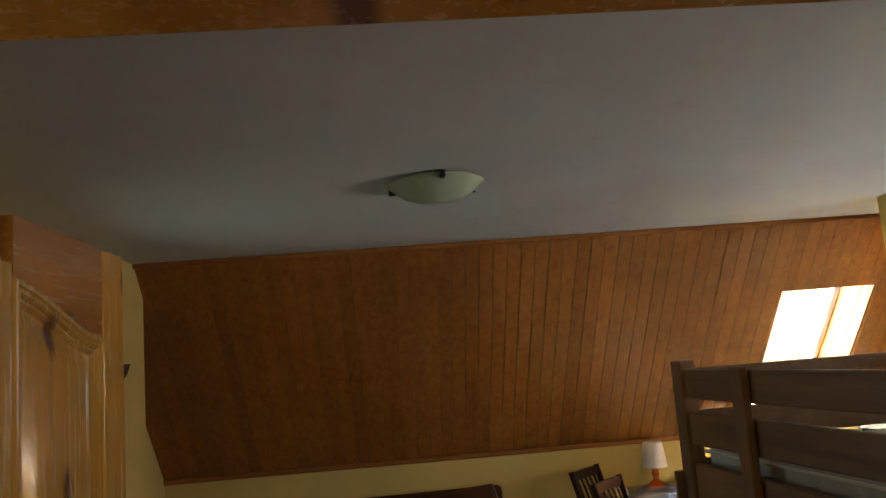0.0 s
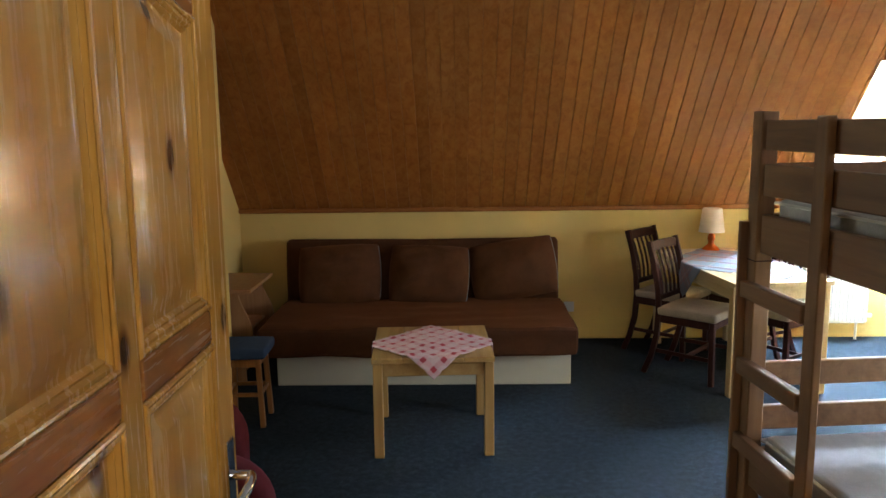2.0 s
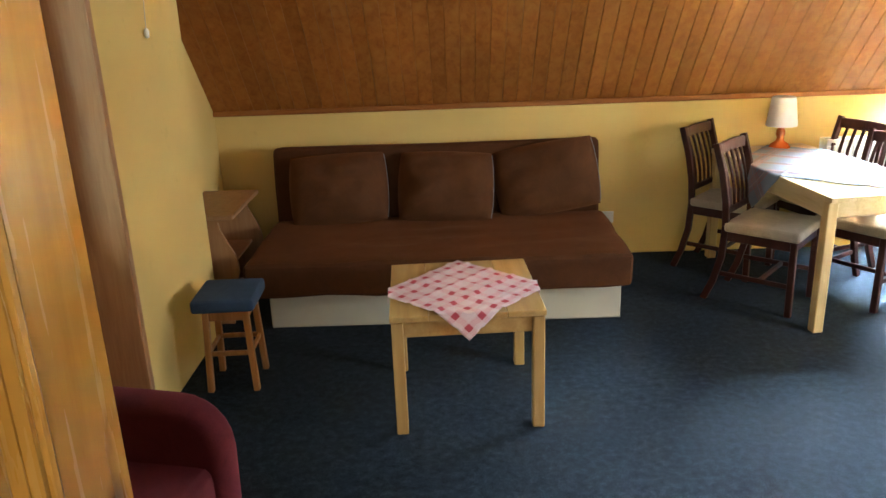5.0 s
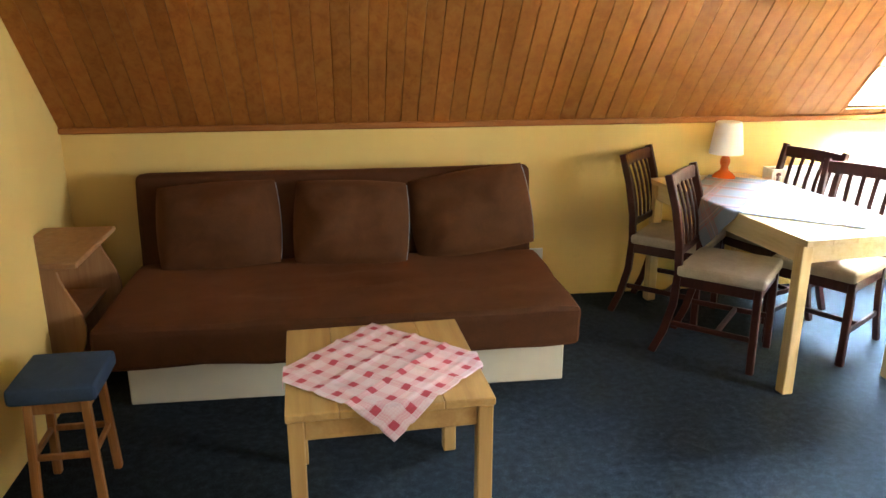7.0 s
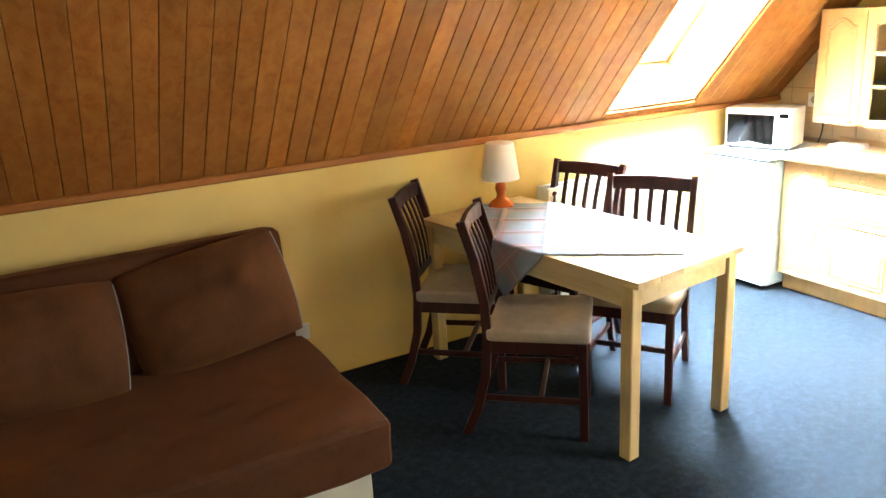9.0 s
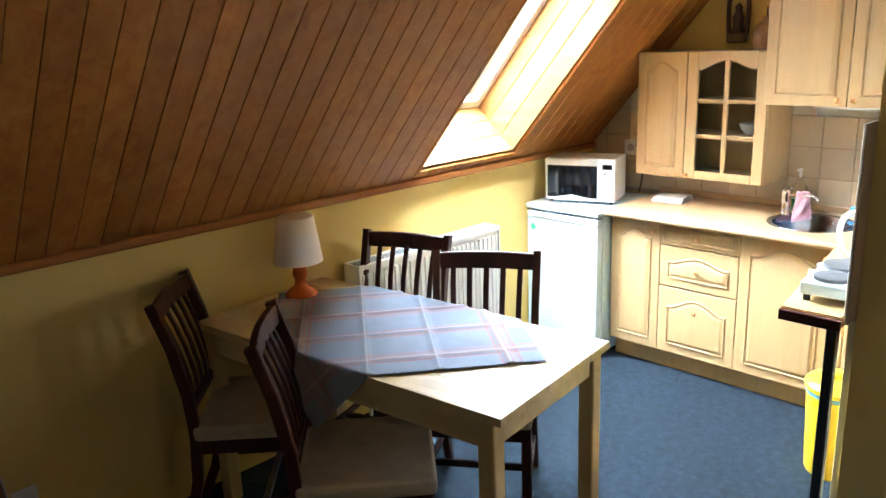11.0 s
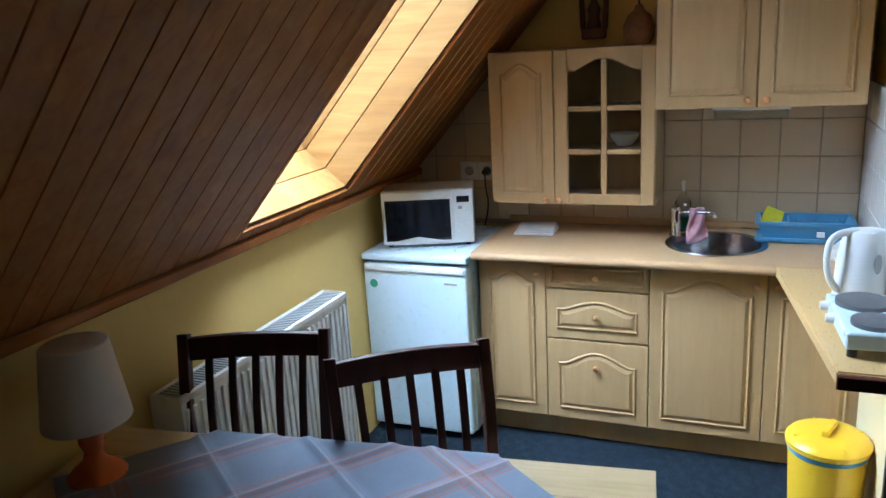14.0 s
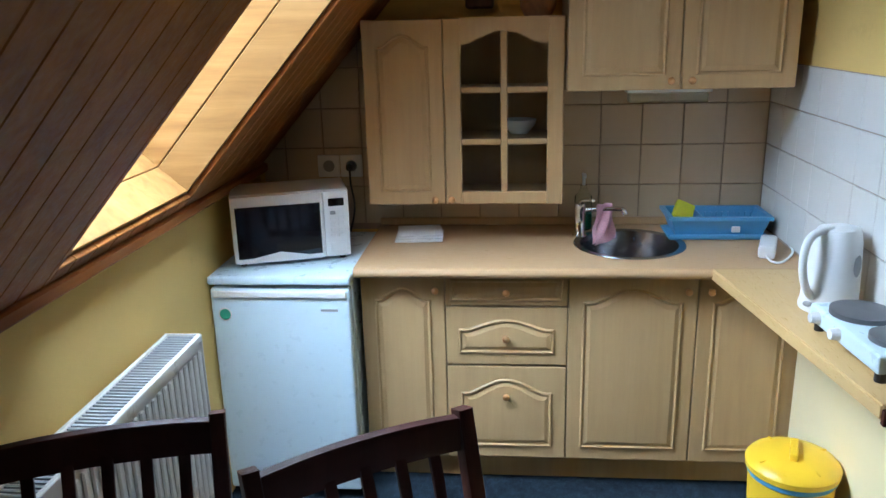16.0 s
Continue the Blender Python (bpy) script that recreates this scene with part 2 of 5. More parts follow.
M_TABLE = wood("pale_pine_table", (0.56, 0.38, 0.17), (0.69, 0.50, 0.25), (0.77, 0.58, 0.32), "Y", 0.35, rand=0.12)
M_TABLE_L = wood("pale_pine_leg", (0.52, 0.34, 0.14), (0.64, 0.44, 0.20), (0.72, 0.52, 0.26), "Z", 0.38, rand=0.12)
M_COFFEE = wood("golden_pine_table", (0.46, 0.25, 0.08), (0.57, 0.34, 0.115), (0.65, 0.41, 0.16), "Y", 0.35, rand=0.15)
M_COFFEE_L = wood("golden_pine_leg", (0.46, 0.25, 0.08), (0.56, 0.33, 0.11), (0.63, 0.40, 0.15), "Z", 0.38, rand=0.12)
M_STOOLWOOD = wood("warm_stool_pine", (0.30, 0.12, 0.03), (0.45, 0.20, 0.06), (0.55, 0.27, 0.09), "Z", 0.4, rand=0.15)
M_DARK = wood("dark_mahogany_stain", (0.030, 0.0065, 0.004), (0.044, 0.010, 0.006), (0.060, 0.015, 0.009), "Z", 0.42, bump=0.02)
for m_, k_ in ((M_DARK, 0.25), (M_REVEAL, 0.15), (M_LINING, 0.2), (M_TRIM, 0.22)):
    m_.node_tree.nodes["Principled BSDF"].inputs["Specular IOR Level"].default_value = k_
M_KITCHEN = wood("light_beech_laminate", (0.50, 0.325, 0.145), (0.545, 0.36, 0.165), (0.58, 0.39, 0.185), "Z", 0.40, grain=1.1, rand=0.06, bump=0.03)
M_WORKTOP = wood("beech_worktop_laminate", (0.535, 0.335, 0.165), (0.545, 0.345, 0.172), (0.555, 0.355, 0.18), "Y", 0.34, grain=3.5, bump=0.01)
M_CABINET = wood("red_beech_cabinet", (0.34, 0.16, 0.06), (0.44, 0.22, 0.09), (0.50, 0.27, 0.12), "Z", 0.4)
M_BASEBOARD = plain("cream_sofa_base", (0.56, 0.51, 0.38), 0.55, 0, 0.08)
M_CREAM = plain("warm_cream_board", (0.80, 0.68, 0.40), 0.5, 0, 0.06)
M_SOFA = fabric("brown_velour", (0.074, 0.025, 0.0072), 0.85, 0.55)
M_CUSHION = fabric("brown_velour_cushion", (0.094, 0.035, 0.011), 0.85, 0.6)
M_RED = fabric("dark_red_upholstery", (0.10, 0.012, 0.016), 0.9, 0.35)
M_SEAT = fabric("beige_seat_cloth", (0.42, 0.33, 0.24), 0.9, 0.2)
M_DENIM = fabric("blue_denim", (0.045, 0.070, 0.115), 0.9, 0.2, 240)
M_MATTRESS = fabric("grey_blue_mattress", (0.54, 0.54, 0.56), 0.9, 0.1)
M_SHADE = plain("white_lampshade", (0.80, 0.72, 0.64), 0.8, 0, 0.04)
M_ORANGE = plain("glazed_orange_ceramic", (0.62, 0.13, 0.02), 0.15, 0, 0.1)
M_WHITEGOODS = plain("white_enamel", (0.64, 0.77, 0.84), 0.3, 0, 0.015, 30, 0.0)
M_WHITEPLASTIC = plain("white_plastic", (0.78, 0.79, 0.78), 0.35, 0, 0.04)
M_GREYPLASTIC = plain("grey_plastic", (0.30, 0.31, 0.32), 0.4)
M_BLACK = plain("black_plastic", (0.012, 0.012, 0.013), 0.35, 0, 0.1)
M_BLACKGLASS = plain("black_oven_glass", (0.006, 0.007, 0.009), 0.06, 0, 0.05, 14, 0)
M_CAST = plain("grey_cast_iron", (0.13, 0.13, 0.135), 0.5, 0.3, 0.1)
M_STEEL = plain("brushed_steel", (0.36, 0.36, 0.38), 0.24, 1.0, 0.08, 60, 0.02)
M_CHROME = plain("chrome", (0.75, 0.76, 0.78), 0.08, 1.0, 0.03, 20, 0)
M_BRASS = plain("brass_knob", (0.85, 0.50, 0.24), 0.32, 1.0, 0.1)
M_TILE = plain("beige_wall_tile", (0.56, 0.43, 0.28), 0.22, 0, 0.07, 9)
M_TILEW = plain("cream_wall_tile", (0.68, 0.66, 0.62), 0.2, 0, 0.05, 9)
M_GROUT = plain("brown_grout", (0.34, 0.25, 0.175), 0.9)
M_RADIATOR = plain("cream_radiator_enamel", (0.78, 0.76, 0.70), 0.3, 0, 0.03)
M_GRILLE = plain("grey_grille_steel", (0.42, 0.45, 0.48), 0.4, 0.2, 0.05)
M_BLUEPL = plain("blue_plastic", (0.10, 0.30, 0.52), 0.35, 0, 0.06)
M_YELLOWPL = plain("yellow_plastic", (0.86, 0.55, 0.025), 0.32, 0, 0.05)
M_LIME = plain("lime_sponge", (0.62, 0.60, 0.03), 0.9, 0, 0.2, 60, 0.3)
M_PINK = fabric("pink_cloth", (0.72, 0.40, 0.45), 0.9, 0.1)
M_PAPER = plain("white_towel", (0.74, 0.74, 0.74), 0.8, 0, 0.06)
M_CARVED = wood("dark_carved_wood", (0.04, 0.015, 0.008), (0.08, 0.03, 0.015), (0.12, 0.05, 0.022), "Z", 0.5)
M_BASKET = wood("woven_cane", (0.16, 0.07, 0.025), (0.24, 0.11, 0.04), (0.32, 0.16, 0.06), "X", 0.6)
M_GLASS = glass_mat("clear_glass")
M_FROST = glass_mat("frosted_glass", (0.90, 0.94, 0.88), 0.35)
M_BOTTLE = glass_mat("clear_bottle_plastic", (0.9, 0.95, 0.92), 0.05)
M_GREENGLASS = plain("pale_green_glass", (0.52, 0.58, 0.42), 0.25, 0, 0.05)
M_GREEN = plain("green_print", (0.05, 0.35, 0.22), 0.5)
M_PLAID, M_CHECK = plaid_mat(), check_mat()


# ---- builders ----
def box(bm, lo, hi, bevel=0.0, m=None, seg=1):
    """A bevelled box added to bm."""
    c = [(a + b) / 2 for a, b in zip(lo, hi)]
    d = [abs(b - a) for a, b in zip(lo, hi)]
    got = bmesh.ops.create_cube(bm, size=1.0)["verts"]
    bmesh.ops.scale(bm, vec=d, verts=got)
    bmesh.ops.translate(bm, vec=c, verts=got)
    if bevel:
        edges = list({e for v in got for e in v.link_edges})
        got = list({v for f in bmesh.ops.bevel(bm, geom=edges, offset=min(bevel, min(d) * 0.45), segments=seg, affect="EDGES", profile=0.6)["faces"] for v in f.verts} | {v for v in got if v.is_valid})
    if m is not None:
        bmesh.ops.transform(bm, matrix=m, verts=got)
    return bm


def bx(lo, hi, bevel=0.0, m=None, seg=1):
    return box(bmesh.new(), lo, hi, bevel, m, seg)


def rod(bm, a, b, r0, r1=None, seg=12):
    a, b = Vector(a), Vector(b)
    r1 = r0 if r1 is None else r1
    got = bmesh.ops.create_cone(bm, cap_ends=True, segments=seg, radius1=r0, radius2=r1, depth=(b - a).length)["verts"]
    bmesh.ops.transform(bm, matrix=Matrix.Translation((a + b) / 2) @ (b - a).to_track_quat("Z", "Y").to_matrix().to_4x4(), verts=got)
    return bm


def bar(bm, a, b, w, d, bevel=0.003, up=(0, 0, 1)):
    """A square-section bar from a to b: w across, d the other way."""
    a, b = Vector(a), Vector(b)
    z = (b - a).normalized()
    x = Vector(up).cross(z)
    x = x.normalized() if x.length > 1e-4 else Vector((1, 0, 0))
    y = z.cross(x)
    m = Matrix((x, y, z)).transposed().to_4x4()
    m.translation = (a + b) / 2
    return box(bm, (-w / 2, -d / 2, -(b - a).length / 2), (w / 2, d / 2, (b - a).length / 2), bevel, m)


def swept(points, w, d):
    """One bent bar of w (along x) by d through points that climb in y and z."""
    bm = bmesh.new()
    p = [Vector(q) for q in points]
    rings = []
    for k, c in enumerate(p):
        run = p[min(k + 1, len(p) - 1)] - p[max(k - 1, 0)]
        n = Vector((0, run.z, -run.y)).normalized() * (d / 2)
        x, e = Vector((w / 2, 0, 0)), 0.84  # eased corners
        rings.append([bm.verts.new(c + q) for q in (-x * e - n, x * e - n, x - n * e, x + n * e, x * e + n, -x * e + n, -x + n * e, -x - n * e)])
    for a, b in zip(rings, rings[1:]):
        for k in range(8):
            bm.faces.new((a[k], a[(k + 1) % 8], b[(k + 1) % 8], b[k]))
    bm.faces.new(rings[0][::-1])
    bm.faces.new(rings[-1])
    return bm


def lathe(profile, seg=24, at=(0, 0, 0), bm=None):
    bm = bm or bmesh.new()
    rings = []
    for r, z in profile:
        rings.append([bm.verts.new((at[0] + r * math.cos(2 * math.pi * i / seg), at[1] + r * math.sin(2 * math.pi * i / seg), at[2] + z)) for i in range(seg)])
    for a, b in zip(rings, rings[1:]):
        for i in range(seg):
            bm.faces.new((a[i], a[(i + 1) % seg], b[(i + 1) % seg], b[i]))
    if profile[0][0] > 1e-4:
        bm.faces.new(rings[0][::-1])
    if profile[-1][0] > 1e-4:
        bm.faces.new(rings[-1])
    return bm


def prism(poly, depth, bm=None):
    """poly in x, z, thickened from y = 0 to y = depth."""
    bm = bm or bmesh.new()
    a = [bm.verts.new((x, 0, z)) for x, z in poly]
    b = [bm.verts.new((x, depth, z)) for x, z in poly]
    bm.faces.new(a)
    bm.faces.new(b[::-1])
    for i in range(len(poly)):
        j = (i + 1) % len(poly)
        bm.faces.new((a[j], a[i], b[i], b[j]))
    bmesh.ops.recalc_face_normals(bm, faces=bm.faces[:])
    return bm


def arch(x0, x1, z0, z1, rise, n=20):
    """Outline of a panel whose top swells in the middle."""
    pts = [(x0, z0), (x1, z0)]
    for i in range(n + 1):
        u = 1 - 2 * i / n
        e = min(1.0, abs(u) / 0.82)  # flat shoulders
        pts.append(((x0 + x1) / 2 + u * (x1 - x0) / 2, z1 - rise + rise * (0.2 * (1 + math.cos(math.pi * e)) + 0.6 * (1 - e * e))))
    return pts


def moulded(x0, x1, z0, z1, rise, profile, y=0.0, bm=None):
    """A moulded panel on the plane y: rings of (inset, height towards -y), closed by a flat field."""
    bm = bm or bmesh.new()
    loops = [[bm.verts.new((px, y - h, pz)) for px, pz in arch(x0 + o, x1 - o, z0 + o, z1 - o, rise)] for o, h in profile]
    for a, b in zip(loops, loops[1:]):
        for i in range(len(a)):
            j = (i + 1) % len(a)
            bm.faces.new((a[i], a[j], b[j], b[i]))
    bm.faces.new(loops[-1])
    return bm


def soft(bm, cuts, amount, seed=0, scale=3.0, smooth=True):
    """Subdivides and lets the surface sag and pucker a little."""
    bmesh.ops.subdivide_edges(bm, edges=bm.edges[:], cuts=cuts, use_grid_fill=True)
    bm.normal_update()
    for v in bm.verts:
        k = noise.noise(v.co * scale + Vector((seed * 7.3, seed, 0)))
        v.co += v.normal * amount * k
    return bm


def mesh_of(name, bm, material, smooth=None):
    bmesh.ops.recalc_face_normals(bm, faces=bm.faces[:])
    me = bpy.data.meshes.new(name)
    bm.to_mesh(me)
    bm.free()
    me.materials.append(material)
    if smooth is not None:
        me.shade_smooth()
        me.set_sharp_from_angle(angle=radians(smooth))
    return me


def part(name, bm, material, parent, label="", smooth=None, at=None):
    ob = new(name, mesh_of(name, bm, material, smooth))
    ob.parent = parent
    if at is not None:
        ob.matrix_basis = at
    return tagged(ob, label)


def thing(name, label, category, m=None, group="", kind=""):
    ob = new(name)
    ob.empty_display_size = 0.1
    ob.matrix_basis = m or Matrix()
    return tagged(ob, label, category, group, kind)


def single(name, bm, material, label, category, m=None, group="", smooth=None, kind=""):
    ob = new(name, mesh_of(name, bm, material, smooth))
    ob.matrix_basis = m or Matrix()
    return tagged(ob, label, category, group, kind)


def structure(name, bm, material, label, category="wall", smooth=None):
    return single(name, bm, material, label, category, kind="structure", smooth=smooth)


def wiggly(points, r, seg=8, bm=None):
    """One bent round tube through the points, closed at both ends."""
    bm = bm or bmesh.new()
    p = [Vector(q) for q in points]
    p = [p[0]] + p + [p[-1]]
    path = []
    for k in range(1, len(p) - 2):
        for q in range(4):
            t = q / 4
            path.append(0.5 * (2 * p[k] + (p[k + 1] - p[k - 1]) * t + (2 * p[k - 1] - 5 * p[k] + 4 * p[k + 1] - p[k + 2]) * t * t + (3 * p[k] - p[k - 1] - 3 * p[k + 1] + p[k + 2]) * t ** 3))
    path.append(p[-1])
    side, rings = None, []
    for k, c in enumerate(path):
        d = (path[min(k + 1, len(path) - 1)] - path[max(k - 1, 0)]).normalized()
        if side is None:
            side = d.orthogonal()
        side = (side - d * side.dot(d)).normalized()
        other = d.cross(side)
        rings.append([bm.verts.new(c + r * (side * math.cos(2 * math.pi * q / seg) + other * math.sin(2 * math.pi * q / seg))) for q in range(seg)])
    for a, b in zip(rings, rings[1:]):
        for q in range(seg):
            bm.faces.new((a[q], a[(q + 1) % seg], b[(q + 1) % seg], b[q]))
    bm.faces.new(rings[0][::-1])
    bm.faces.new(rings[-1])
    return bm


# ---- structure ----
structure("floor", bx((X_L - 0.6, Y_HALL - 0.1, -0.12), (X_R + 0.15, 0.15, 0.0)), M_CARPET, "dark blue-grey speckled fitted carpet", "floor")
structure("wall_knee", bx((X_L - 0.15, 0.0, 0.0), (X_R + 0.15, 0.15, KNEE - 0.004)), M_YELLOW, "low yellow painted knee wall under the sloping roof")
structure("ceiling", bx((X_L - 0.6, Y_HALL - 0.1, CEIL), (X_R + 0.15, -S_TOP * CA + 0.03, CEIL + 0.15)), M_WHITE, "flat off-white painted ceiling", "ceiling")
structure("wall_niche", bx((X_L - 0.15, Y_JOG, 0.0), (X_L, 0.0, CEIL)), M_YELLOW, "yellow painted wall of the sofa niche")
# left wall with a doorway
GD0, GD1, GDH = -2.86, -2.09, 2.0
bm = bmesh.new()
box(bm, (X_N - 0.38, GD1, 0), (X_N, Y_JOG, CEIL))
box(bm, (X_N - 0.38, GD0, GDH), (X_N, GD1, CEIL))
box(bm, (X_N - 0.38, Y_S, 0), (X_N, GD0, CEIL))
structure("wall_left", bm, M_YELLOW, "yellow painted wall with a deep doorway")
# door wall with the entrance
DX0, DX1, DH = -0.41, 0.58, 2.05
bm = bmesh.new()
box(bm, (X_N, Y_S - 0.14, 0), (DX0 - 0.04, Y_S, CEIL))
box(bm, (DX0 - 0.04, Y_S - 0.14, DH + 0.04), (DX1 + 0.04, Y_S, CEIL))
box(bm, (DX1 + 0.04, Y_S - 0.14, 0), (X_R, Y_S, CEIL))
structure("wall_south", bm, M_YELLOW, "yellow painted wall round the entrance door")
bm = bmesh.new()
box(bm, (DX0 - 0.04, Y_S - 0.16, 0), (DX0, Y_S + 0.02, DH + 0.04), 0.004)
box(bm, (DX1, Y_S - 0.16, 0), (DX1 + 0.04, Y_S + 0.02, DH + 0.04), 0.004)
box(bm, (DX0, Y_S - 0.16, DH), (DX1, Y_S + 0.02, DH + 0.04), 0.004)
structure("door_frame_entrance", bm, M_PINE, "lacquered pine frame of the entrance door", "door frame")
bm = bmesh.new()
box(bm, (X_R, GW1, 0), (X_R + 0.15, 0.0, CEIL + 0.1))
box(bm, (X_R, Y_HALL - 0.1, 0), (X_R + 0.15, GW0, CEIL + 0.1))
box(bm, (X_R, GW0, 0), (X_R + 0.15, GW1, GZ0))
box(bm, (X_R, GW0, GZ1), (X_R + 0.15, GW1, CEIL + 0.1))
wk = structure("wall_kitchen", bm, M_YELLOW, "kitchen end wall, tiled above the worktop")
structure("wall_hall_left", bx((-1.2, Y_HALL, 0), (-1.05, Y_S - 0.14, CEIL)), M_YELLOW, "plain hall wall")
structure("wall_hall_right", bx((1.1, Y_HALL, 0), (1.25, Y_S - 0.14, CEIL)), M_YELLOW, "plain hall wall")
structure("wall_hall_end", bx((-1.2, Y_HALL - 0.1, 0), (1.25, Y_HALL, CEIL)), M_YELLOW, "plain hall end wall")
bm = bmesh.new()
box(bm, (-2.6, GD0 - 0.6, 0), (-2.45, GD1 + 0.6, CEIL))
box(bm, (-2.45, GD0 - 0.6, 0), (X_N - 0.38, GD0 - 0.45, CEIL))
box(bm, (-2.45, GD1 + 0.45, 0), (X_N - 0.38, GD1 + 0.6, CEIL))
box(bm, (-2.6, GD0 - 0.6, CEIL), (X_N - 0.38, GD1 + 0.6, CEIL + 0.1))
box(bm, (-2.6, GD0 - 0.6, -0.1), (X_N - 0.38, GD1 + 0.6, -0.002))
structure("wall_next_room", bm, M_WHITE, "plain white walls beyond the glazed door")
wp = structure("wall_partition", bx((X_PART, Y_PART - 0.14, 0), (X_R, Y_PART, CEIL)), M_YELLOW, "yellow partition wall beside the kitchen, tiled at the worktop")

# sloping roof: outer deck in four pieces round the skylight, then boards
MS = Matrix(((1, 0, 0, 0), (0, -CA, SA, 0), (0, SA, CA, KNEE), (0, 0, 0, 1)))
bm = bmesh.new()
for x0, x1, s0, s1 in ((X_L - 0.15, SKX0, -0.1, S_TOP + 0.1), (SKX1, X_R + 0.15, -0.1, S_TOP + 0.1), (SKX0, SKX1, -0.1, SKS0), (SKX0, SKX1, SKS1, S_TOP + 0.1)):
    box(bm, (x0, s0, 0.02), (x1, s1, 0.36), 0, MS)
structure("roof_deck", bm, M_TRIM, "timber roof deck behind the lining", "roof")
bm = bmesh.new()
pitch = 0.089
n = int((X_R - X_L) / pitch) + 1
for i in range(n):
    x0 = X_L + i * pitch
    x1 = min(x0 + pitch - 0.002, X_R)
    spans = [(0.0, S_TOP)]
    if x1 > SKX0 and x0 < SKX1:
        spans = [(0.0, SKS0), (SKS1, S_TOP)]
        if x0 < SKX0 - 0.004:
            box(bm, (x0, 0, 0), (SKX0, S_TOP, 0.016), 0.002, MS)
            x0 = SKX0
        if x1 > SKX1 + 0.004:
            box(bm, (SKX1, 0, 0), (x1, S_TOP, 0.016), 0.002, MS)
            x1 = SKX1
    for s0, s1 in spans:
        if x1 - x0 > 0.004:
            box(bm, (x0, s0, 0), (x1, s1, 0.016), 0.002, MS)
structure("ceiling_slope", bm, M_LINING, "sloping ceiling of varnished brown pine boards", "ceiling")
structure("trim_knee", bx((X_L, -0.035, KNEE - 0.012), (X_R, 0.0, KNEE + 0.022), 0.006), M_TRIM, "thin brown wooden strip along the foot of the slope", "trim")
structure("trim_ceiling", bx((X_L, -S_TOP * CA - 0.012, CEIL - 0.03), (X_R, -S_TOP * CA + 0.012, CEIL - 0.002), 0.004), M_TRIM, "thin wooden strip between slope and ceiling", "trim")

gw = thing("window_gable", "white framed gable window with clear glass", "window", kind="structure")
for lo, hi in (((GW0, GZ0), (GW0 + 0.06, GZ1)), ((GW1 - 0.06, GZ0), (GW1, GZ1)), ((GW0 + 0.06, GZ0), (GW1 - 0.06, GZ0 + 0.06)), ((GW0 + 0.06, GZ1 - 0.06), (GW1 - 0.06, GZ1))):
    part("window_frame", bx((X_R + 0.05, lo[0], lo[1]), (X_R + 0.11, hi[0], hi[1]), 0.004), M_WHITE, gw)
pane = part("pane", bx((X_R + 0.075, GW0 + 0.06, GZ0 + 0.06), (X_R + 0.081, GW1 - 0.06, GZ1 - 0.06)), M_GLASS, gw)
pane.visible_shadow = False

# skylight
sl = thing("window_skylight", "roof window in a deep pale pine reveal, bright sky outside", "skylight", kind="structure")
for k in range(3):
    d0, d1 = 0.015 + k * 0.108, 0.015 + (k + 1) * 0.108 - 0.003
    part("reveal_board", bx((SKX1 - 0.014, SKS0, d0), (SKX1 - 0.002, SKS1, d1), 0.002, MS), M_REVEAL, sl)
    part("reveal_board", bx((SKX0 + 0.002, SKS0, d0), (SKX0 + 0.014, SKS1, d1), 0.002, MS), M_REVEAL, sl)
    # the top board's white stands in for glare from the sky
    part("reveal_board", bx((SKX0 + 0.014, SKS1 - 0.014, d0), (SKX1 - 0.014, SKS1 - 0.002, d1), 0.002, MS), M_WHITE, sl, "top reveal board, whitened for the sky's glare")
    part("reveal_board", bx((SKX0 + 0.014, SKS0 + 0.002, d0), (SKX1 - 0.014, SKS0 + 0.014, d1), 0.002, MS), M_REVEAL, sl)
fr = bmesh.new()
for lo, hi in (((SKX0 + 0.014, SKS0 + 0.014, 0.325), (SKX0 + 0.06, SKS1 - 0.014, 0.37)), ((SKX1 - 0.06, SKS0 + 0.014, 0.325), (SKX1 - 0.014, SKS1 - 0.014, 0.37)),
               ((SKX0 + 0.06, SKS0 + 0.014, 0.325), (SKX1 - 0.06, SKS0 + 0.07, 0.37)), ((SKX0 + 0.06, SKS1 - 0.07, 0.325), (SKX1 - 0.06, SKS1 - 0.014, 0.37))):
    box(fr, lo, hi, 0.004, MS)
# white here paints the overexposed look of the backlit sash
part("window_frame", fr, M_WHITE, sl, "sash frame, coloured white for the backlight glare")
pane = part("pane", bx((SKX0 + 0.06, SKS0 + 0.07, 0.35), (SKX1 - 0.06, SKS1 - 0.07, 0.356), 0, MS), M_GLASS, sl, "clear glass")
pane.visible_shadow = False

# ---- entrance door ----
DA = 90  # degrees that the leaf stands open
door = thing("door_entrance", "open lacquered knotty pine panel door with one arch over its upper panels", "door", pose(DX0 + 0.005, Y_S + 0.02, 0.006, 0, 0, DA), kind="structure")
W, T = 0.92, 0.040
CS, ST, HEAD, SHOULDER = W / 2, 0.105, 1.935, 1.86  # middle stile, stile width, arch peak and ends
part("core", bx((0.06, -0.007, 0.06), (W - 0.06, 0.007, 1.96)), M_PINE, door)
part("stile", bx((0, -T / 2, 0), (ST, T / 2, 2.02), 0.004), M_PINE, door)
part("stile", bx((W - ST, -T / 2, 0), (W, T / 2, 2.02), 0.004), M_PINE, door)
part("stile", bx((CS - 0.035, -T / 2 + 0.001, 0.2), (CS + 0.035, T / 2 - 0.001, HEAD + 0.02), 0.004), M_PINE, door)
part("rail", bx((ST, -T / 2 + 0.001, 0), (W - ST, T / 2 - 0.001, 0.2), 0.004), M_PINE_H, door)


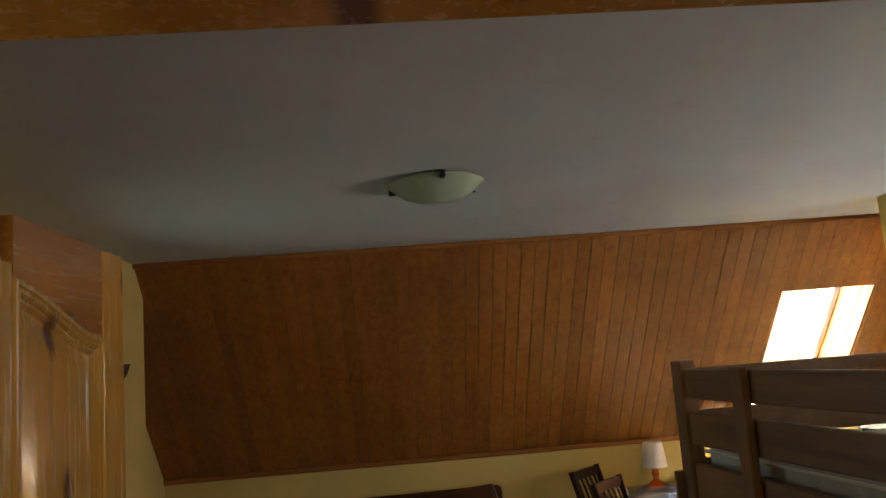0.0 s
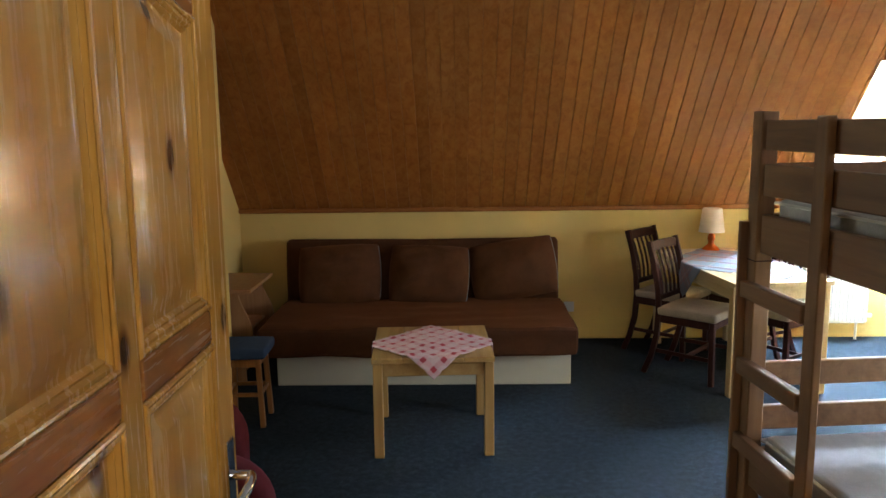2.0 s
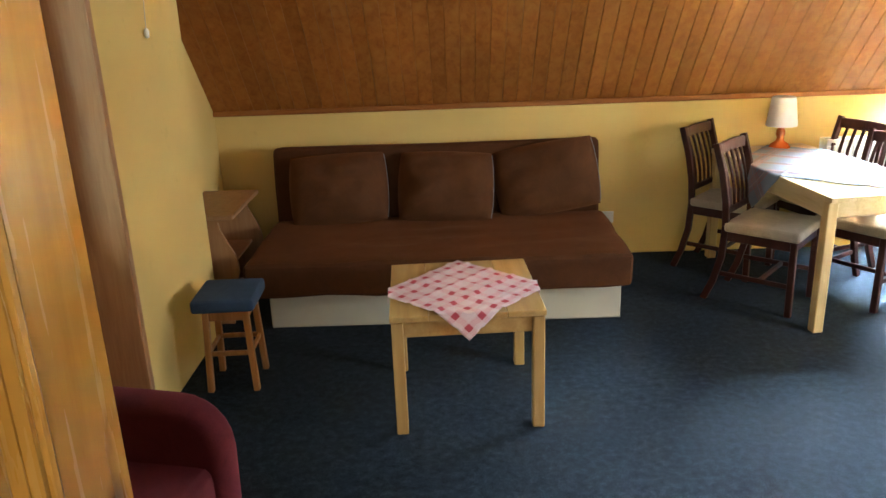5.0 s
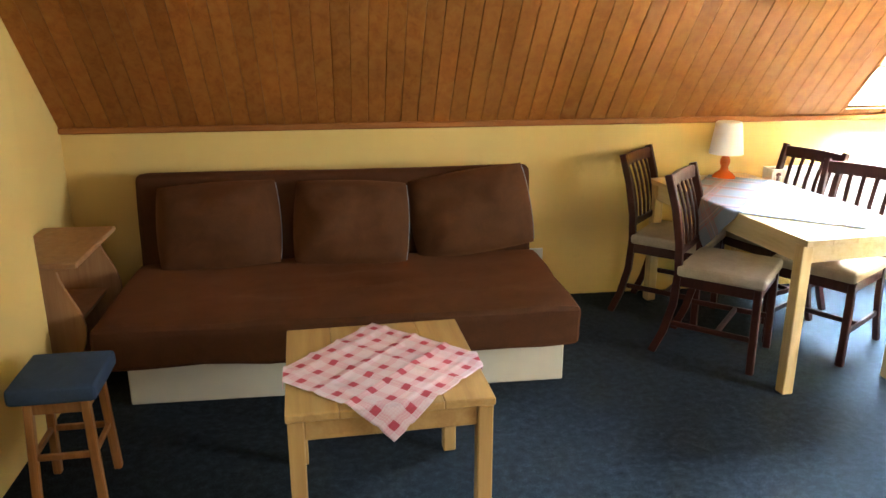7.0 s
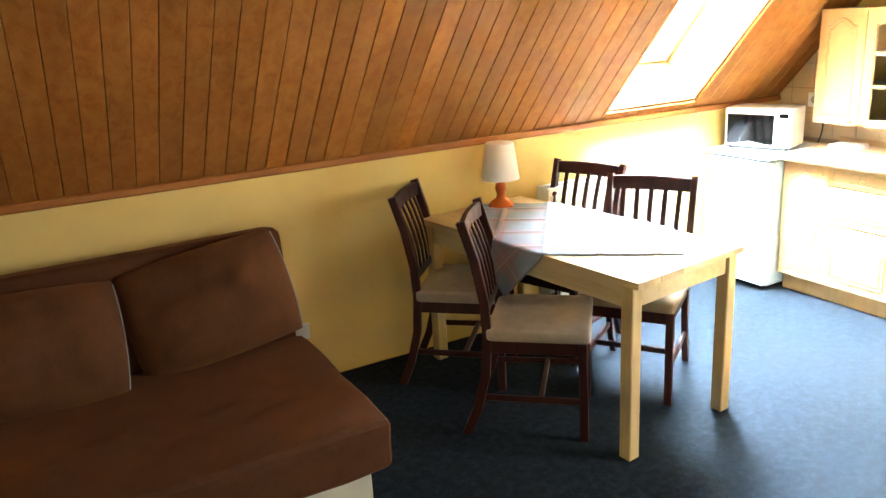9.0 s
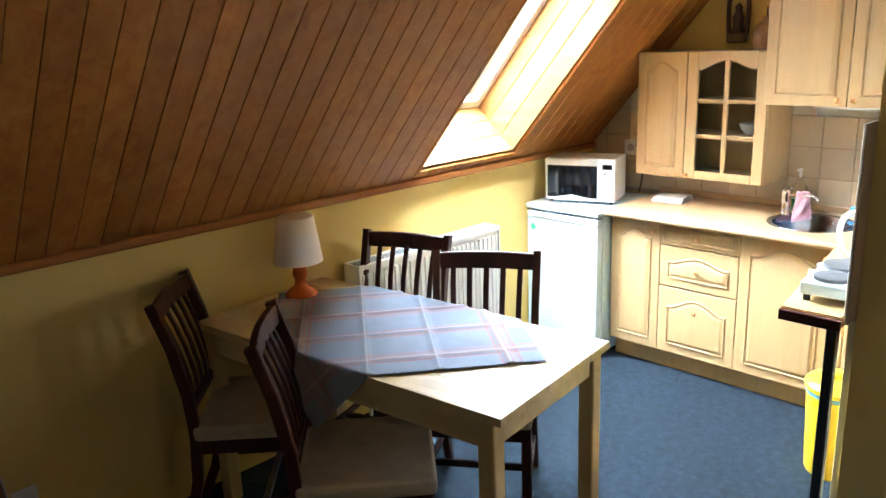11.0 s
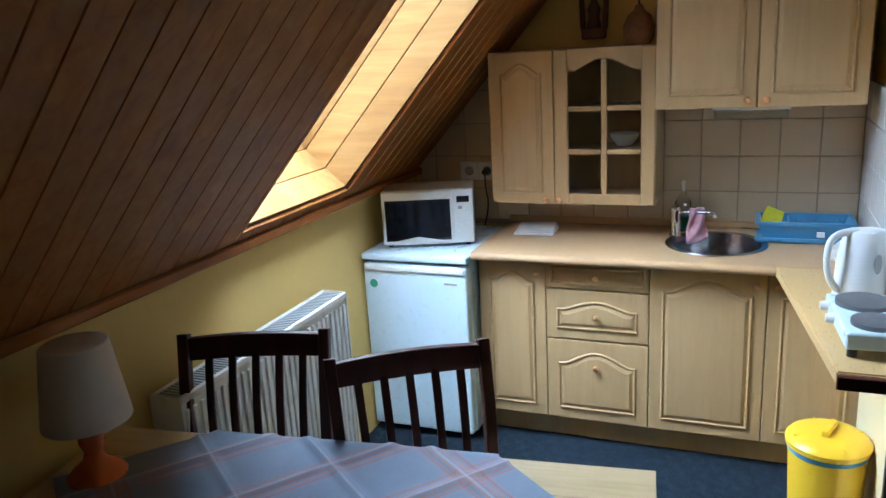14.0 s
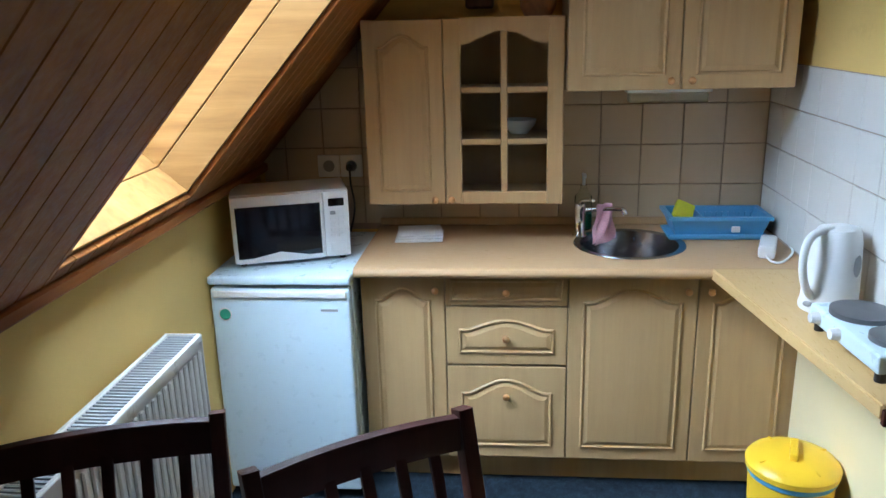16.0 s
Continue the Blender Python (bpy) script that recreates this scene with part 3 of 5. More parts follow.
def half_arch(x):
    """Height of the arch that spans both upper panels, with flat ends."""
    u = min(1.0, abs(x - CS) / (CS - ST))
    return SHOULDER + (HEAD - SHOULDER) * (0.45 * (1 + math.cos(math.pi * u)) + 0.10 * (1 - u * u))


def door_panel(a, b, z0, z1, profile):
    """A moulded panel; with no z1 its top follows the arch."""
    bm = bmesh.new()
    loops = []
    for o, h in profile:
        pts = [(a + o, z0 + o), (b - o, z0 + o)]
        for k in range(15):
            x = b - o + (a - b + 2 * o) * k / 14
            pts.append((x, (z1 or half_arch(x)) - o))
        loops.append([bm.verts.new((x, -h, z)) for x, z in pts])
    for p, q in zip(loops, loops[1:]):
        for k in range(len(p)):
            j = (k + 1) % len(p)
            bm.faces.new((p[k], p[j], q[j], q[k]))
    bm.faces.new(loops[-1])
    return bm


bead = [(-0.002, 0.019), (0.001, 0.023), (0.005, 0.0245), (0.009, 0.023), (0.011, 0.0195), (0.014, 0.0205), (0.018, 0.0205), (0.021, 0.0175), (0.023, 0.014), (0.027, 0.0150), (0.030, 0.0125), (0.034, 0.0085), (0.041, 0.0082), (0.047, 0.0095), (0.074, 0.0165), (0.078, 0.0168)]
for a, b in ((ST, CS - 0.035), (CS + 0.035, W - ST)):
    part("rail", bx((a, -T / 2 - 0.001, 1.265), (b, T / 2 + 0.001, 1.335), 0.012, None, 3), M_PINE_H, door)
    # arched head between the stiles
    top = [(a, 2.02)] + [(a + (b - a) * k / 14, half_arch(a + (b - a) * k / 14)) for k in range(15)] + [(b, 2.02)]
    part("rail", prism(top, T - 0.002), M_PINE_H, door, at=pose(0, -T / 2 + 0.001, 0))
    for side in (-1, 1):
        turn, p, q = (Matrix(), a, b) if side < 0 else (pose(W, 0, 0, 0, 0, 180), W - b, W - a)
        for z0, z1 in ((1.335, None), (0.2, 1.265)):
            part("panel", door_panel(p, q, z0, z1, bead), M_PINE, door, smooth=28, at=turn)
for side in (-1, 1):
    hd = part("handle", bx((W - 0.075, side * 0.020, 0.83), (W - 0.035, side * 0.027, 1.055), 0.006, None, 3), M_CHROME, door, "chrome lever handle on a long plate")
    bm = rod(bmesh.new(), (W - 0.055, side * 0.024, 0.98), (W - 0.055, side * 0.066, 0.98), 0.010)
    wiggly([(W - 0.055, side * 0.064, 0.98), (W - 0.08, side * 0.072, 0.983), (W - 0.12, side * 0.074, 0.980), (W - 0.175, side * 0.066, 0.968)], 0.010, 12, bm)
    part("lever", bm, M_CHROME, hd, smooth=50)
    part("keyhole", rod(bmesh.new(), (W - 0.055, side * 0.0265, 0.885), (W - 0.055, side * 0.0285, 0.885), 0.008), M_BLACK, hd)

# ---- glazed side door in the left wall ----
gd = thing("door_glazed", "closed brown wooden side door with glass panes in its upper half", "door", kind="structure")
gx = X_N - 0.19
for y0, y1 in ((GD0 + 0.04, GD0 + 0.13), (GD1 - 0.13, GD1 - 0.04)):
    part("stile", bx((gx, y0, 0.005), (gx + 0.04, y1, 1.96), 0.004), M_STOOLWOOD, gd)
for z0, z1 in ((0.005, 0.16), (0.70, 0.82), (1.86, 1.96)):
    part("rail", bx((gx + 0.001, GD0 + 0.13, z0), (gx + 0.039, GD1 - 0.13, z1), 0.004), M_STOOLWOOD, gd)
part("panel", bx((gx + 0.012, GD0 + 0.13, 0.16), (gx + 0.028, GD1 - 0.13, 0.70), 0.004), M_STOOLWOOD, gd)
ym = (GD0 + GD1) / 2
part("glazing_bar", bx((gx + 0.004, ym - 0.018, 0.82), (gx + 0.036, ym + 0.018, 1.86), 0.004), M_STOOLWOOD, gd)
for z in (1.335,):
    part("glazing_bar", bx((gx + 0.005, GD0 + 0.13, z), (gx + 0.035, ym - 0.018, z + 0.036), 0.004), M_STOOLWOOD, gd)
    part("glazing_bar", bx((gx + 0.005, ym + 0.018, z), (gx + 0.035, GD1 - 0.13, z + 0.036), 0.004), M_STOOLWOOD, gd)
for y0, y1 in ((GD0 + 0.13, ym - 0.018), (ym + 0.018, GD1 - 0.13)):
    for z0, z1 in ((0.82, 1.335), (1.371, 1.86)):
        pn = part("pane", bx((gx + 0.017, y0, z0), (gx + 0.021, y1, z1)), M_FROST, gd, "pale frosted glass")
        pn.visible_shadow = False
bm = bmesh.new()
box(bm, (X_N - 0.37, GD1 - 0.038, 0), (X_N + 0.012, GD1 + 0.002, GDH + 0.002), 0.004)
box(bm, (X_N - 0.37, GD0 - 0.002, 0), (X_N + 0.012, GD0 + 0.038, GDH + 0.002), 0.004)
box(bm, (X_N - 0.37, GD0 + 0.038, GDH - 0.036), (X_N + 0.012, GD1 - 0.038, GDH + 0.002), 0.004)
structure("door_frame_glazed", bm, M_CABINET, "deep brown wooden door lining", "door frame")

# ---- sofa ----
sofa = thing("sofa", "brown velour three-seat sofa bed on a cream box base", "sofa", pose(-0.19, -0.60, 0))
part("base", bx((-0.93, -0.50, 0.0), (0.99, 0.40, 0.235), 0.006), M_BASEBOARD, sofa, "cream painted box base")
bm = bx((-1.01, -0.67, 0.236), (1.02, 0.20, 0.43), 0.045, None, 3)
soft(bm, 14, 0.016, 1)
for v in bm.verts:
    k = noise.noise(Vector((v.co.x * 5, v.co.y * 9, 3.1))) * noise.noise(Vector((v.co.x * 2.1, 1.7, v.co.y * 2.3)))
    v.co.z += 0.035 * k if v.co.z > 0.38 else 0
    v.co.y += 0.012 * noise.noise(Vector((v.co.x * 3, 0, v.co.z * 8))) if v.co.y < -0.6 else 0
for v in bm.verts:
    if v.co.z > 0.36:
        for fx, fy, ang, ln in ((0.62, -0.30, 0.5, 0.22), (0.74, -0.42, -0.6, 0.16), (0.45, -0.48, 0.2, 0.20), (-0.35, -0.42, -0.2, 0.25), (0.10, -0.35, 0.35, 0.2)):
            dx, dy = v.co.x - fx, v.co.y - fy
            al, ac_ = dx * math.cos(ang) + dy * math.sin(ang), -dx * math.sin(ang) + dy * math.cos(ang)
            v.co.z += 0.014 * math.exp(-(al / ln) ** 2 - (ac_ / 0.035) ** 2) - 0.010 * math.exp(-(al / ln) ** 2 - ((ac_ - 0.06) / 0.035) ** 2)
part("seat", bm, M_SOFA, sofa, smooth=70)
bm = bx((-1.02, -0.10, -0.06), (1.0, 0.08, 0.475), 0.04, None, 3)
soft(bm, 3, 0.010, 2)
part("backrest", bm, M_SOFA, sofa, smooth=60, at=pose(0, 0.33, 0.37, -9, 0, 0))


def cushion_mesh(w, h, t, seed):
    bm = bmesh.new()
    n = 18
    front, back = [], []
    for side, grid in ((-1, front), (1, back)):
        for i in range(n + 1):
            row = []
            for j in range(n + 1):
                u, v = 2 * i / n - 1, 2 * j / n - 1
                swell = max(0, (1 - abs(u) ** 2.6) * (1 - abs(v) ** 2.6)) ** 0.7
                pinch = 1 - 0.10 * (u * v) ** 2 - 0.05 * (1 - abs(u) ** 2) * abs(v) ** 4 - 0.05 * (1 - abs(v) ** 2) * abs(u) ** 4
                k = noise.noise(Vector((u * 1.5 + seed * 3, v * 1.5, side))) * 0.045 + noise.noise(Vector((u * 3.5 + seed, v * 3.5, side * 3))) * 0.022
                k -= 0.030 * math.exp(-((v - 0.30 + 0.12 * u - 0.25 * seed % 0.5) / 0.10) ** 2) * (0.5 + 0.5 * math.cos(u * 2 + seed))
                row.append(bm.verts.new((u * w / 2 * pinch, side * (0.004 + swell * t / 2 + k * swell), v * h / 2 * pinch)))
            grid.append(row)
    for g, flip in ((front, False), (back, True)):
        for i in range(n):
            for j in range(n):
                q = (g[i][j], g[i + 1][j], g[i + 1][j + 1], g[i][j + 1])
                bm.faces.new(q[::-1] if flip else q)
    edge = lambda g: [g[i][0] for i in range(n)] + [g[n][j] for j in range(n)] + [g[n - i][n] for i in range(n)] + [g[0][n - j] for j in range(n)]
    a, b = edge(front), edge(back)
    for i in range(len(a)):
        j = (i + 1) % len(a)
        bm.faces.new((a[i], b[i], b[j], a[j]))
    return bm


for i, (x, y, rz, ry) in enumerate(((-0.79, -0.45, 3, -2), (-0.14, -0.46, -2, 2), (0.47, -0.43, -8, -10))):
    w = (0.63, 0.61, 0.66)[i]
    cu = thing("cushion", "square brown velour back cushion leaning on the sofa" if i < 2 else "square brown velour cushion, tilted, at the sofa's end", "cushion", pose(x, y, (0.622, 0.618, 0.645)[i], (-24, -27, -22)[i], ry, rz), "sofa cushions")
    part("cover", cushion_mesh(w, 0.46, 0.25, i), M_CUSHION, cu, smooth=80)
    side = []
    for k in range(9):
        v = -0.92 + 1.84 * k / 8
        pinch = 1 - 0.10 * v * v - 0.05 * (1 - v * v)
        side.append((w / 2 * pinch + 0.001, -0.004, v * 0.23 * (1 - 0.10 * v * v)))
    part("seam", wiggly(side, 0.0020, 6), M_GREYPLASTIC, cu, "grey seam", 60)

# ---- coffee table ----
CT = pose(-0.070, -1.91, 0, 0, 0, 3) @ Matrix.Diagonal((1.035, 1.05, 1.0, 1))
ct = thing("coffee_table", "low square pale pine coffee table with straight legs", "table", CT)
for k in range(4):
    part("board", bx((-0.300 + k * 0.150, -0.30, 0.502), (-0.1508 + k * 0.150, 0.30, 0.528), 0.003), M_COFFEE, ct)
for sx in (-1, 1):
    for sy in (-1, 1):
        part("leg", bx((sx * 0.272 - 0.023, sy * 0.27 - 0.023, 0), (sx * 0.272 + 0.023, sy * 0.27 + 0.023, 0.50), 0.004), M_COFFEE_L, ct)
    part("apron", bx((-0.248, sx * 0.27 - 0.010, 0.43), (0.248, sx * 0.27 + 0.010, 0.50), 0.003), M_COFFEE, ct)
    part("apron", bx((sx * 0.272 - 0.010, -0.246, 0.43), (sx * 0.272 + 0.010, 0.246, 0.50), 0.003), M_COFFEE, ct)


def draped(size, turn, half_w, half_d, top, n, seed, back=0.0, left=0.0):
    """A square cloth laid turned on a table and falling over its edges."""
    bm = bmesh.new()
    uvl = bm.loops.layers.uv.new("uv")
    c, s = math.cos(radians(turn)), math.sin(radians(turn))
    grid = []
    for i in range(n + 1):
        row = []
        for j in range(n + 1):
            a, b = (i / n - 0.5) * size, (j / n - 0.5) * size
            x, y = a * c - b * s, a * s + b * c
            over_x, over_y = max(0, abs(x + left) - half_w), max(0, abs(y) - half_d - (back if y > 0 else 0))
            fold = 0.0014 * abs(math.sin(a * 3 * math.pi / size)) + 0.002 * noise.noise(Vector((a * 9 + seed, b * 9, 0)))
            crease = max(0, 0.008 - min(abs(a % (size / 4) - size / 8), abs(b % (size / 4) - size / 8)) * 0.5)
            z = top + 0.004 + abs(fold) + crease
            sx, sy = (1 if x + left > 0 else -1), (1 if y > 0 else -1)
            flare = 0.08
            if over_x:
                x = -left + sx * (half_w + 0.006 + flare * over_x + 0.006 * math.sin(y * 26) * min(1, over_x * 8))
                z -= over_x
            if over_y:
                y = sy * (half_d + 0.006 + flare * over_y + 0.006 * math.sin(x * 26) * min(1, over_y * 8))
                z -= over_y
            row.append((bm.verts.new((x, y, z)), (i / n, j / n)))
        grid.append(row)
    for i in range(n):
        for j in range(n):
            q = (grid[i][j], grid[i + 1][j], grid[i + 1][j + 1], grid[i][j + 1])
            f = bm.faces.new([v for v, _ in q])
            for loop, (_, uv) in zip(f.loops, q):
                loop[uvl].uv = uv
    return bm


def cloth(name, bm, material, label, m):
    ob = single(name, bm, material, label, "tablecloth", m, smooth=50)
    mod = ob.modifiers.new("thickness", "SOLIDIFY")
    mod.thickness, mod.offset = 0.0016, 1
    return ob


cloth("tablecloth", draped(0.50, 45, 0.300, 0.240, 0.53, 60, 3, 0.12), M_CHECK, "pink and white checked cloth laid cornerwise on the coffee table", CT @ pose(0, -0.060, 0))

# ---- dining table ----
DT = pose(1.958, -0.712, 0, 0, 0, 7)
dt = thing("dining_table", "pale pine dining table with square legs", "table", DT)
for k in range(5):
    part("board", bx((-0.315 + k * 0.126, -0.662, 0.696), (-0.1895 + k * 0.126, 0.662, 0.722), 0.001), M_TABLE, dt)
for sx in (-1, 1):
    for sy in (-1, 1):
        part("leg", bx((sx * 0.284 - 0.027, sy * 0.608 - 0.027, 0), (sx * 0.284 + 0.027, sy * 0.608 + 0.027, 0.695), 0.004), M_TABLE_L, dt)
    part("apron", bx((-0.257, sx * 0.612 - 0.011, 0.61), (0.257, sx * 0.612 + 0.011, 0.695), 0.003), M_TABLE, dt)
    part("apron", bx((sx * 0.291 - 0.011, -0.580, 0.61), (sx * 0.291 + 0.011, 0.580, 0.695), 0.003), M_TABLE, dt)
cloth("tablecloth", draped(0.86, 45, 0.315, 0.662, 0.722, 100, 9, left=0.06), M_PLAID, "grey-blue plaid cloth with red lines laid across the dining table", DT @ pose(0.06, 0.03, 0))

# ---- dining chairs: origin under the seat's middle, the sitter faces +y ----
chair = thing("dining_chair", "dark mahogany chair with slatted back and beige padded seat", "chair", pose(1.665, -0.90, 0, 0, 0, -41 - 90), "chairs round the dining table")
for sx in (-1, 1):
    pts = [(sx * 0.175, -0.285, 0.0), (sx * 0.177, -0.235, 0.12), (sx * 0.178, -0.197, 0.27), (sx * 0.18, -0.185, 0.44), (sx * 0.183, -0.192, 0.58), (sx * 0.187, -0.222, 0.75), (sx * 0.19, -0.268, 0.903)]
    part("back_leg", swept(pts, 0.028, 0.036), M_DARK, chair, smooth=35)
    bm = bmesh.new()
    bar(bm, (sx * 0.185, 0.19, 0.0), (sx * 0.185, 0.185, 0.42), 0.034, 0.034, 0.004, (0, 1, 0))
    part("front_leg", bm, M_DARK, chair)
    bm = bmesh.new()
    bar(bm, (sx * 0.178, -0.20, 0.17), (sx * 0.185, 0.185, 0.17), 0.016, 0.026, 0.003)
    part("stretcher", bm, M_DARK, chair)
    bm = bmesh.new()
    bar(bm, (sx * 0.178, -0.185, 0.395), (sx * 0.182, 0.185, 0.395), 0.020, 0.055, 0.003)
    part("seat_rail", bm, M_DARK, chair)
for y, z, h in ((-0.195, 0.395, 0.055), (0.185, 0.395, 0.055), (0.02, 0.17, 0.024)):
    bm = bmesh.new()
    bar(bm, (-0.178, y, z), (0.178, y, z), 0.020, h, 0.003)
    part("seat_rail" if h > 0.03 else "stretcher", bm, M_DARK, chair)
bm = bx((-0.205, -0.19, 0.42), (0.205, 0.215, 0.475), 0.022, None, 3)
part("seat", soft(bm, 2, 0.004, 5), M_SEAT, chair, "beige woven padded seat", 60)
bm = bmesh.new()
rows = []
for k in range(13):
    u = -1 + k / 6
    x, y, zt = u * 0.188, -0.258 - 0.016 * (1 - u * u), 0.893 + 0.004 * (1 - u * u)
    rows.append([bm.verts.new(p) for p in ((x, y - 0.010, 0.835), (x, y - 0.016, zt - 0.006), (x, y - 0.012, zt), (x, y + 0.006, zt), (x, y + 0.010, zt - 0.006), (x, y + 0.014, 0.835))])
for a, b in zip(rows, rows[1:]):
    for q in range(6):
        bm.faces.new((a[q], a[(q + 1) % 6], b[(q + 1) % 6], b[q]))
bm.faces.new(rows[0])
bm.faces.new(rows[-1][::-1])
part("top_rail", bm, M_DARK, chair, smooth=35)
bm = bmesh.new()
bar(bm, (-0.18, -0.192, 0.53), (0.18, -0.192, 0.53), 0.020, 0.036, 0.003)
part("lower_rail", bm, M_DARK, chair)
for k in range(5):
    x = -0.124 + k * 0.062
    part("slat", swept([(x * 0.96, -0.192, 0.54), (x * 0.98, -0.199, 0.62), (x, -0.217, 0.71), (x * 1.02, -0.242, 0.79), (x * 1.03, -0.266, 0.85)], 0.020, 0.010), M_DARK, chair, smooth=35)
for x, y, a in ((1.645, -0.35, -42), (2.198, -0.364, 199.6), (2.217, -0.878, 213.9)):
    copy_thing(chair, pose(x, y, 0, 0, 0, a - 90))

# ---- table lamp ----
lp = thing("table_lamp", "small table lamp with white tapered shade and glazed orange foot, unlit", "lamp", pose(1.98, -0.165, 0.723) @ Matrix.Diagonal((1, 1, 1.07, 1)))
part("foot", lathe([(0.0, 0.0), (0.062, 0.0), (0.064, 0.012), (0.050, 0.028), (0.026, 0.045), (0.020, 0.065), (0.028, 0.085), (0.026, 0.105), (0.015, 0.125), (0.013, 0.15), (0, 0.15)], 28), M_ORANGE, lp, "glazed orange ceramic foot", 50)
part("shade", lathe([(0.094, 0.135), (0.071, 0.298), (0.066, 0.302), (0.0, 0.303), (0.0, 0.300), (0.066, 0.299), (0.070, 0.296), (0.092, 0.137)], 36), M_SHADE, lp, "white fabric shade", 50)
part("bulb_holder", lathe([(0, 0.148), (0.014, 0.148), (0.014, 0.19), (0.03, 0.21), (0.03, 0.235), (0.0, 0.26)], 16), M_WHITEPLASTIC, lp, "", 50)

# ---- bedside cabinet and stool ----
sc = thing("side_cabinet", "reddish beech side cabinet with a wavy-edged panel beside the sofa", "cabinet", pose(-1.44, -0.73, 0) @ Matrix.Diagonal((0.9, 1, 1.02, 1)))
part("top", bx((-0.20, -0.30, 0.595), (0.17, 0.30, 0.62), 0.005), M_CABINET, sc)
wave = [(-0.19, 0.0), (0.10, 0.0), (0.10, 0.18)] + [(0.12 + 0.05 * math.sin(k / 10 * 4.5), 0.18 + k / 10 * 0.40) for k in range(11)] + [(0.16, 0.595), (-0.19, 0.595)]
part("side_panel", prism(wave, 0.02), M_CABINET, sc, at=pose(0, -0.29, 0))
part("side_panel", prism(wave, 0.02), M_CABINET, sc, at=pose(0, 0.27, 0))
part("back_panel", bx((-0.195, -0.27, 0.0), (-0.18, 0.27, 0.595)), M_CABINET, sc)
part("shelf", bx((-0.18, -0.27, 0.30), (0.10, 0.27, 0.318), 0.003), M_CABINET, sc)
part("shelf", bx((-0.18, -0.27, 0.06), (0.09, 0.27, 0.078), 0.003), M_CABINET, sc)

st = thing("stool", "square pine stool with a blue denim padded seat", "stool", pose(-1.148, -1.70, 0, 0, 0, 2) @ Matrix.Diagonal((0.85, 0.88, 1.0, 1)))
bm = bx((-0.165, -0.165, 0.405), (0.165, 0.165, 0.465), 0.02, None, 3)
part("seat", soft(bm, 2, 0.006, 8), M_DENIM, st, "blue denim padded seat", 60)
for sx in (-1, 1):
    for sy in (-1, 1):
        bm = bmesh.new()
        bar(bm, (sx * 0.125, sy * 0.125, 0), (sx * 0.105, sy * 0.105, 0.405), 0.034, 0.034, 0.005, (0, 1, 0))
        part("leg", bm, M_STOOLWOOD, st)
    for z, h in ((0.375, 0.05), (0.19, 0.022)):
        d = 0.107 if z > 0.3 else 0.115
        bm = bmesh.new()
        bar(bm, (-d, sx * d, z), (d, sx * d, z), 0.018, h, 0.003)
        part("rail", bm, M_STOOLWOOD, st)
        bm = bmesh.new()
        bar(bm, (sx * d, -d, z + 0.002), (sx * d, d, z + 0.002), 0.018, h, 0.003)
        part("rail", bm, M_STOOLWOOD, st)

# ---- armchairs ----
ac = thing("armchair", "low dark red upholstered armchair with rounded back", "armchair", pose(-1.15, -3.22, 0, 0, 0, -100), "red armchairs")
bm = bx((-0.27, -0.27, 0.20), (0.27, 0.27, 0.40), 0.05, None, 3)
part("seat", soft(bm, 2, 0.008, 11), M_RED, ac, smooth=60)
bm = bx((-0.30, -0.07, -0.08), (0.30, 0.06, 0.38), 0.06, None, 4)
part("backrest", soft(bm, 2, 0.006, 12), M_RED, ac, smooth=60, at=pose(0, -0.29, 0.26, 8, 0, 0))
for sx in (-1, 1):
    # arm cheek with well rounded upper corners
    prof = [(-0.30, 0.06), (0.30, 0.06), (0.31, 0.40)] + [(0.31 - 0.17 + 0.17 * math.cos(radians(a)), 0.43 + 0.17 * math.sin(radians(a))) for a in range(0, 91, 15)] + [(-0.28 + 0.10 * math.cos(radians(a)) + 0.08, 0.50 + 0.11 * math.sin(radians(a))) for a in range(90, 181, 15)]
    bm = prism(prof, 0.12)
    bmesh.ops.bevel(bm, geom=[e for e in bm.edges if abs(e.verts[0].co.y - e.verts[1].co.y) < 1e-5], offset=0.045, segments=4, affect="EDGES", profile=0.5)
    part("arm", bm, M_RED, ac, smooth=60, at=pose(sx * 0.30 + 0.06, 0, 0, 0, 0, 90))
    for sy in (-1, 1):
        part("leg", rod(bmesh.new(), (sx * 0.25, sy * 0.22, 0), (sx * 0.24, sy * 0.21, 0.22), 0.014, 0.022), M_DARK, ac)
copy_thing(ac, pose(-0.88, -3.82, 0, 0, 0, -96))

# ---- bunk bed: x along the long side, y across, away from the room ----
BD = Vector((0.10, -0.995, 0)).normalized()
BM = pose(1.135, -3.24, 0, 0, 0, math.degrees(math.atan2(BD.y, BD.x)))
bed = thing("bunk_bed", "brown stained pine bunk bed with ladder and guard rails", "bed", BM)
for x in (0.0, 2.04):
    for y in (0.0, 0.94):
        part("post", bx((x - 0.035, y - 0.03, 0), (x + 0.035, y + 0.03, 1.71), 0.004), M_BEDPINE, bed)
        if x == 0.0:
            part("post_seam", bx((x - 0.037, y - 0.032, 1.194), (x + 0.037, y + 0.032, 1.198)), M_DARK, bed)
M_BEDRAIL = wood("brown_bed_rail", (0.18, 0.09, 0.04), (0.255, 0.132, 0.062), (0.32, 0.175, 0.085), "X", 0.45, rand=0.15)
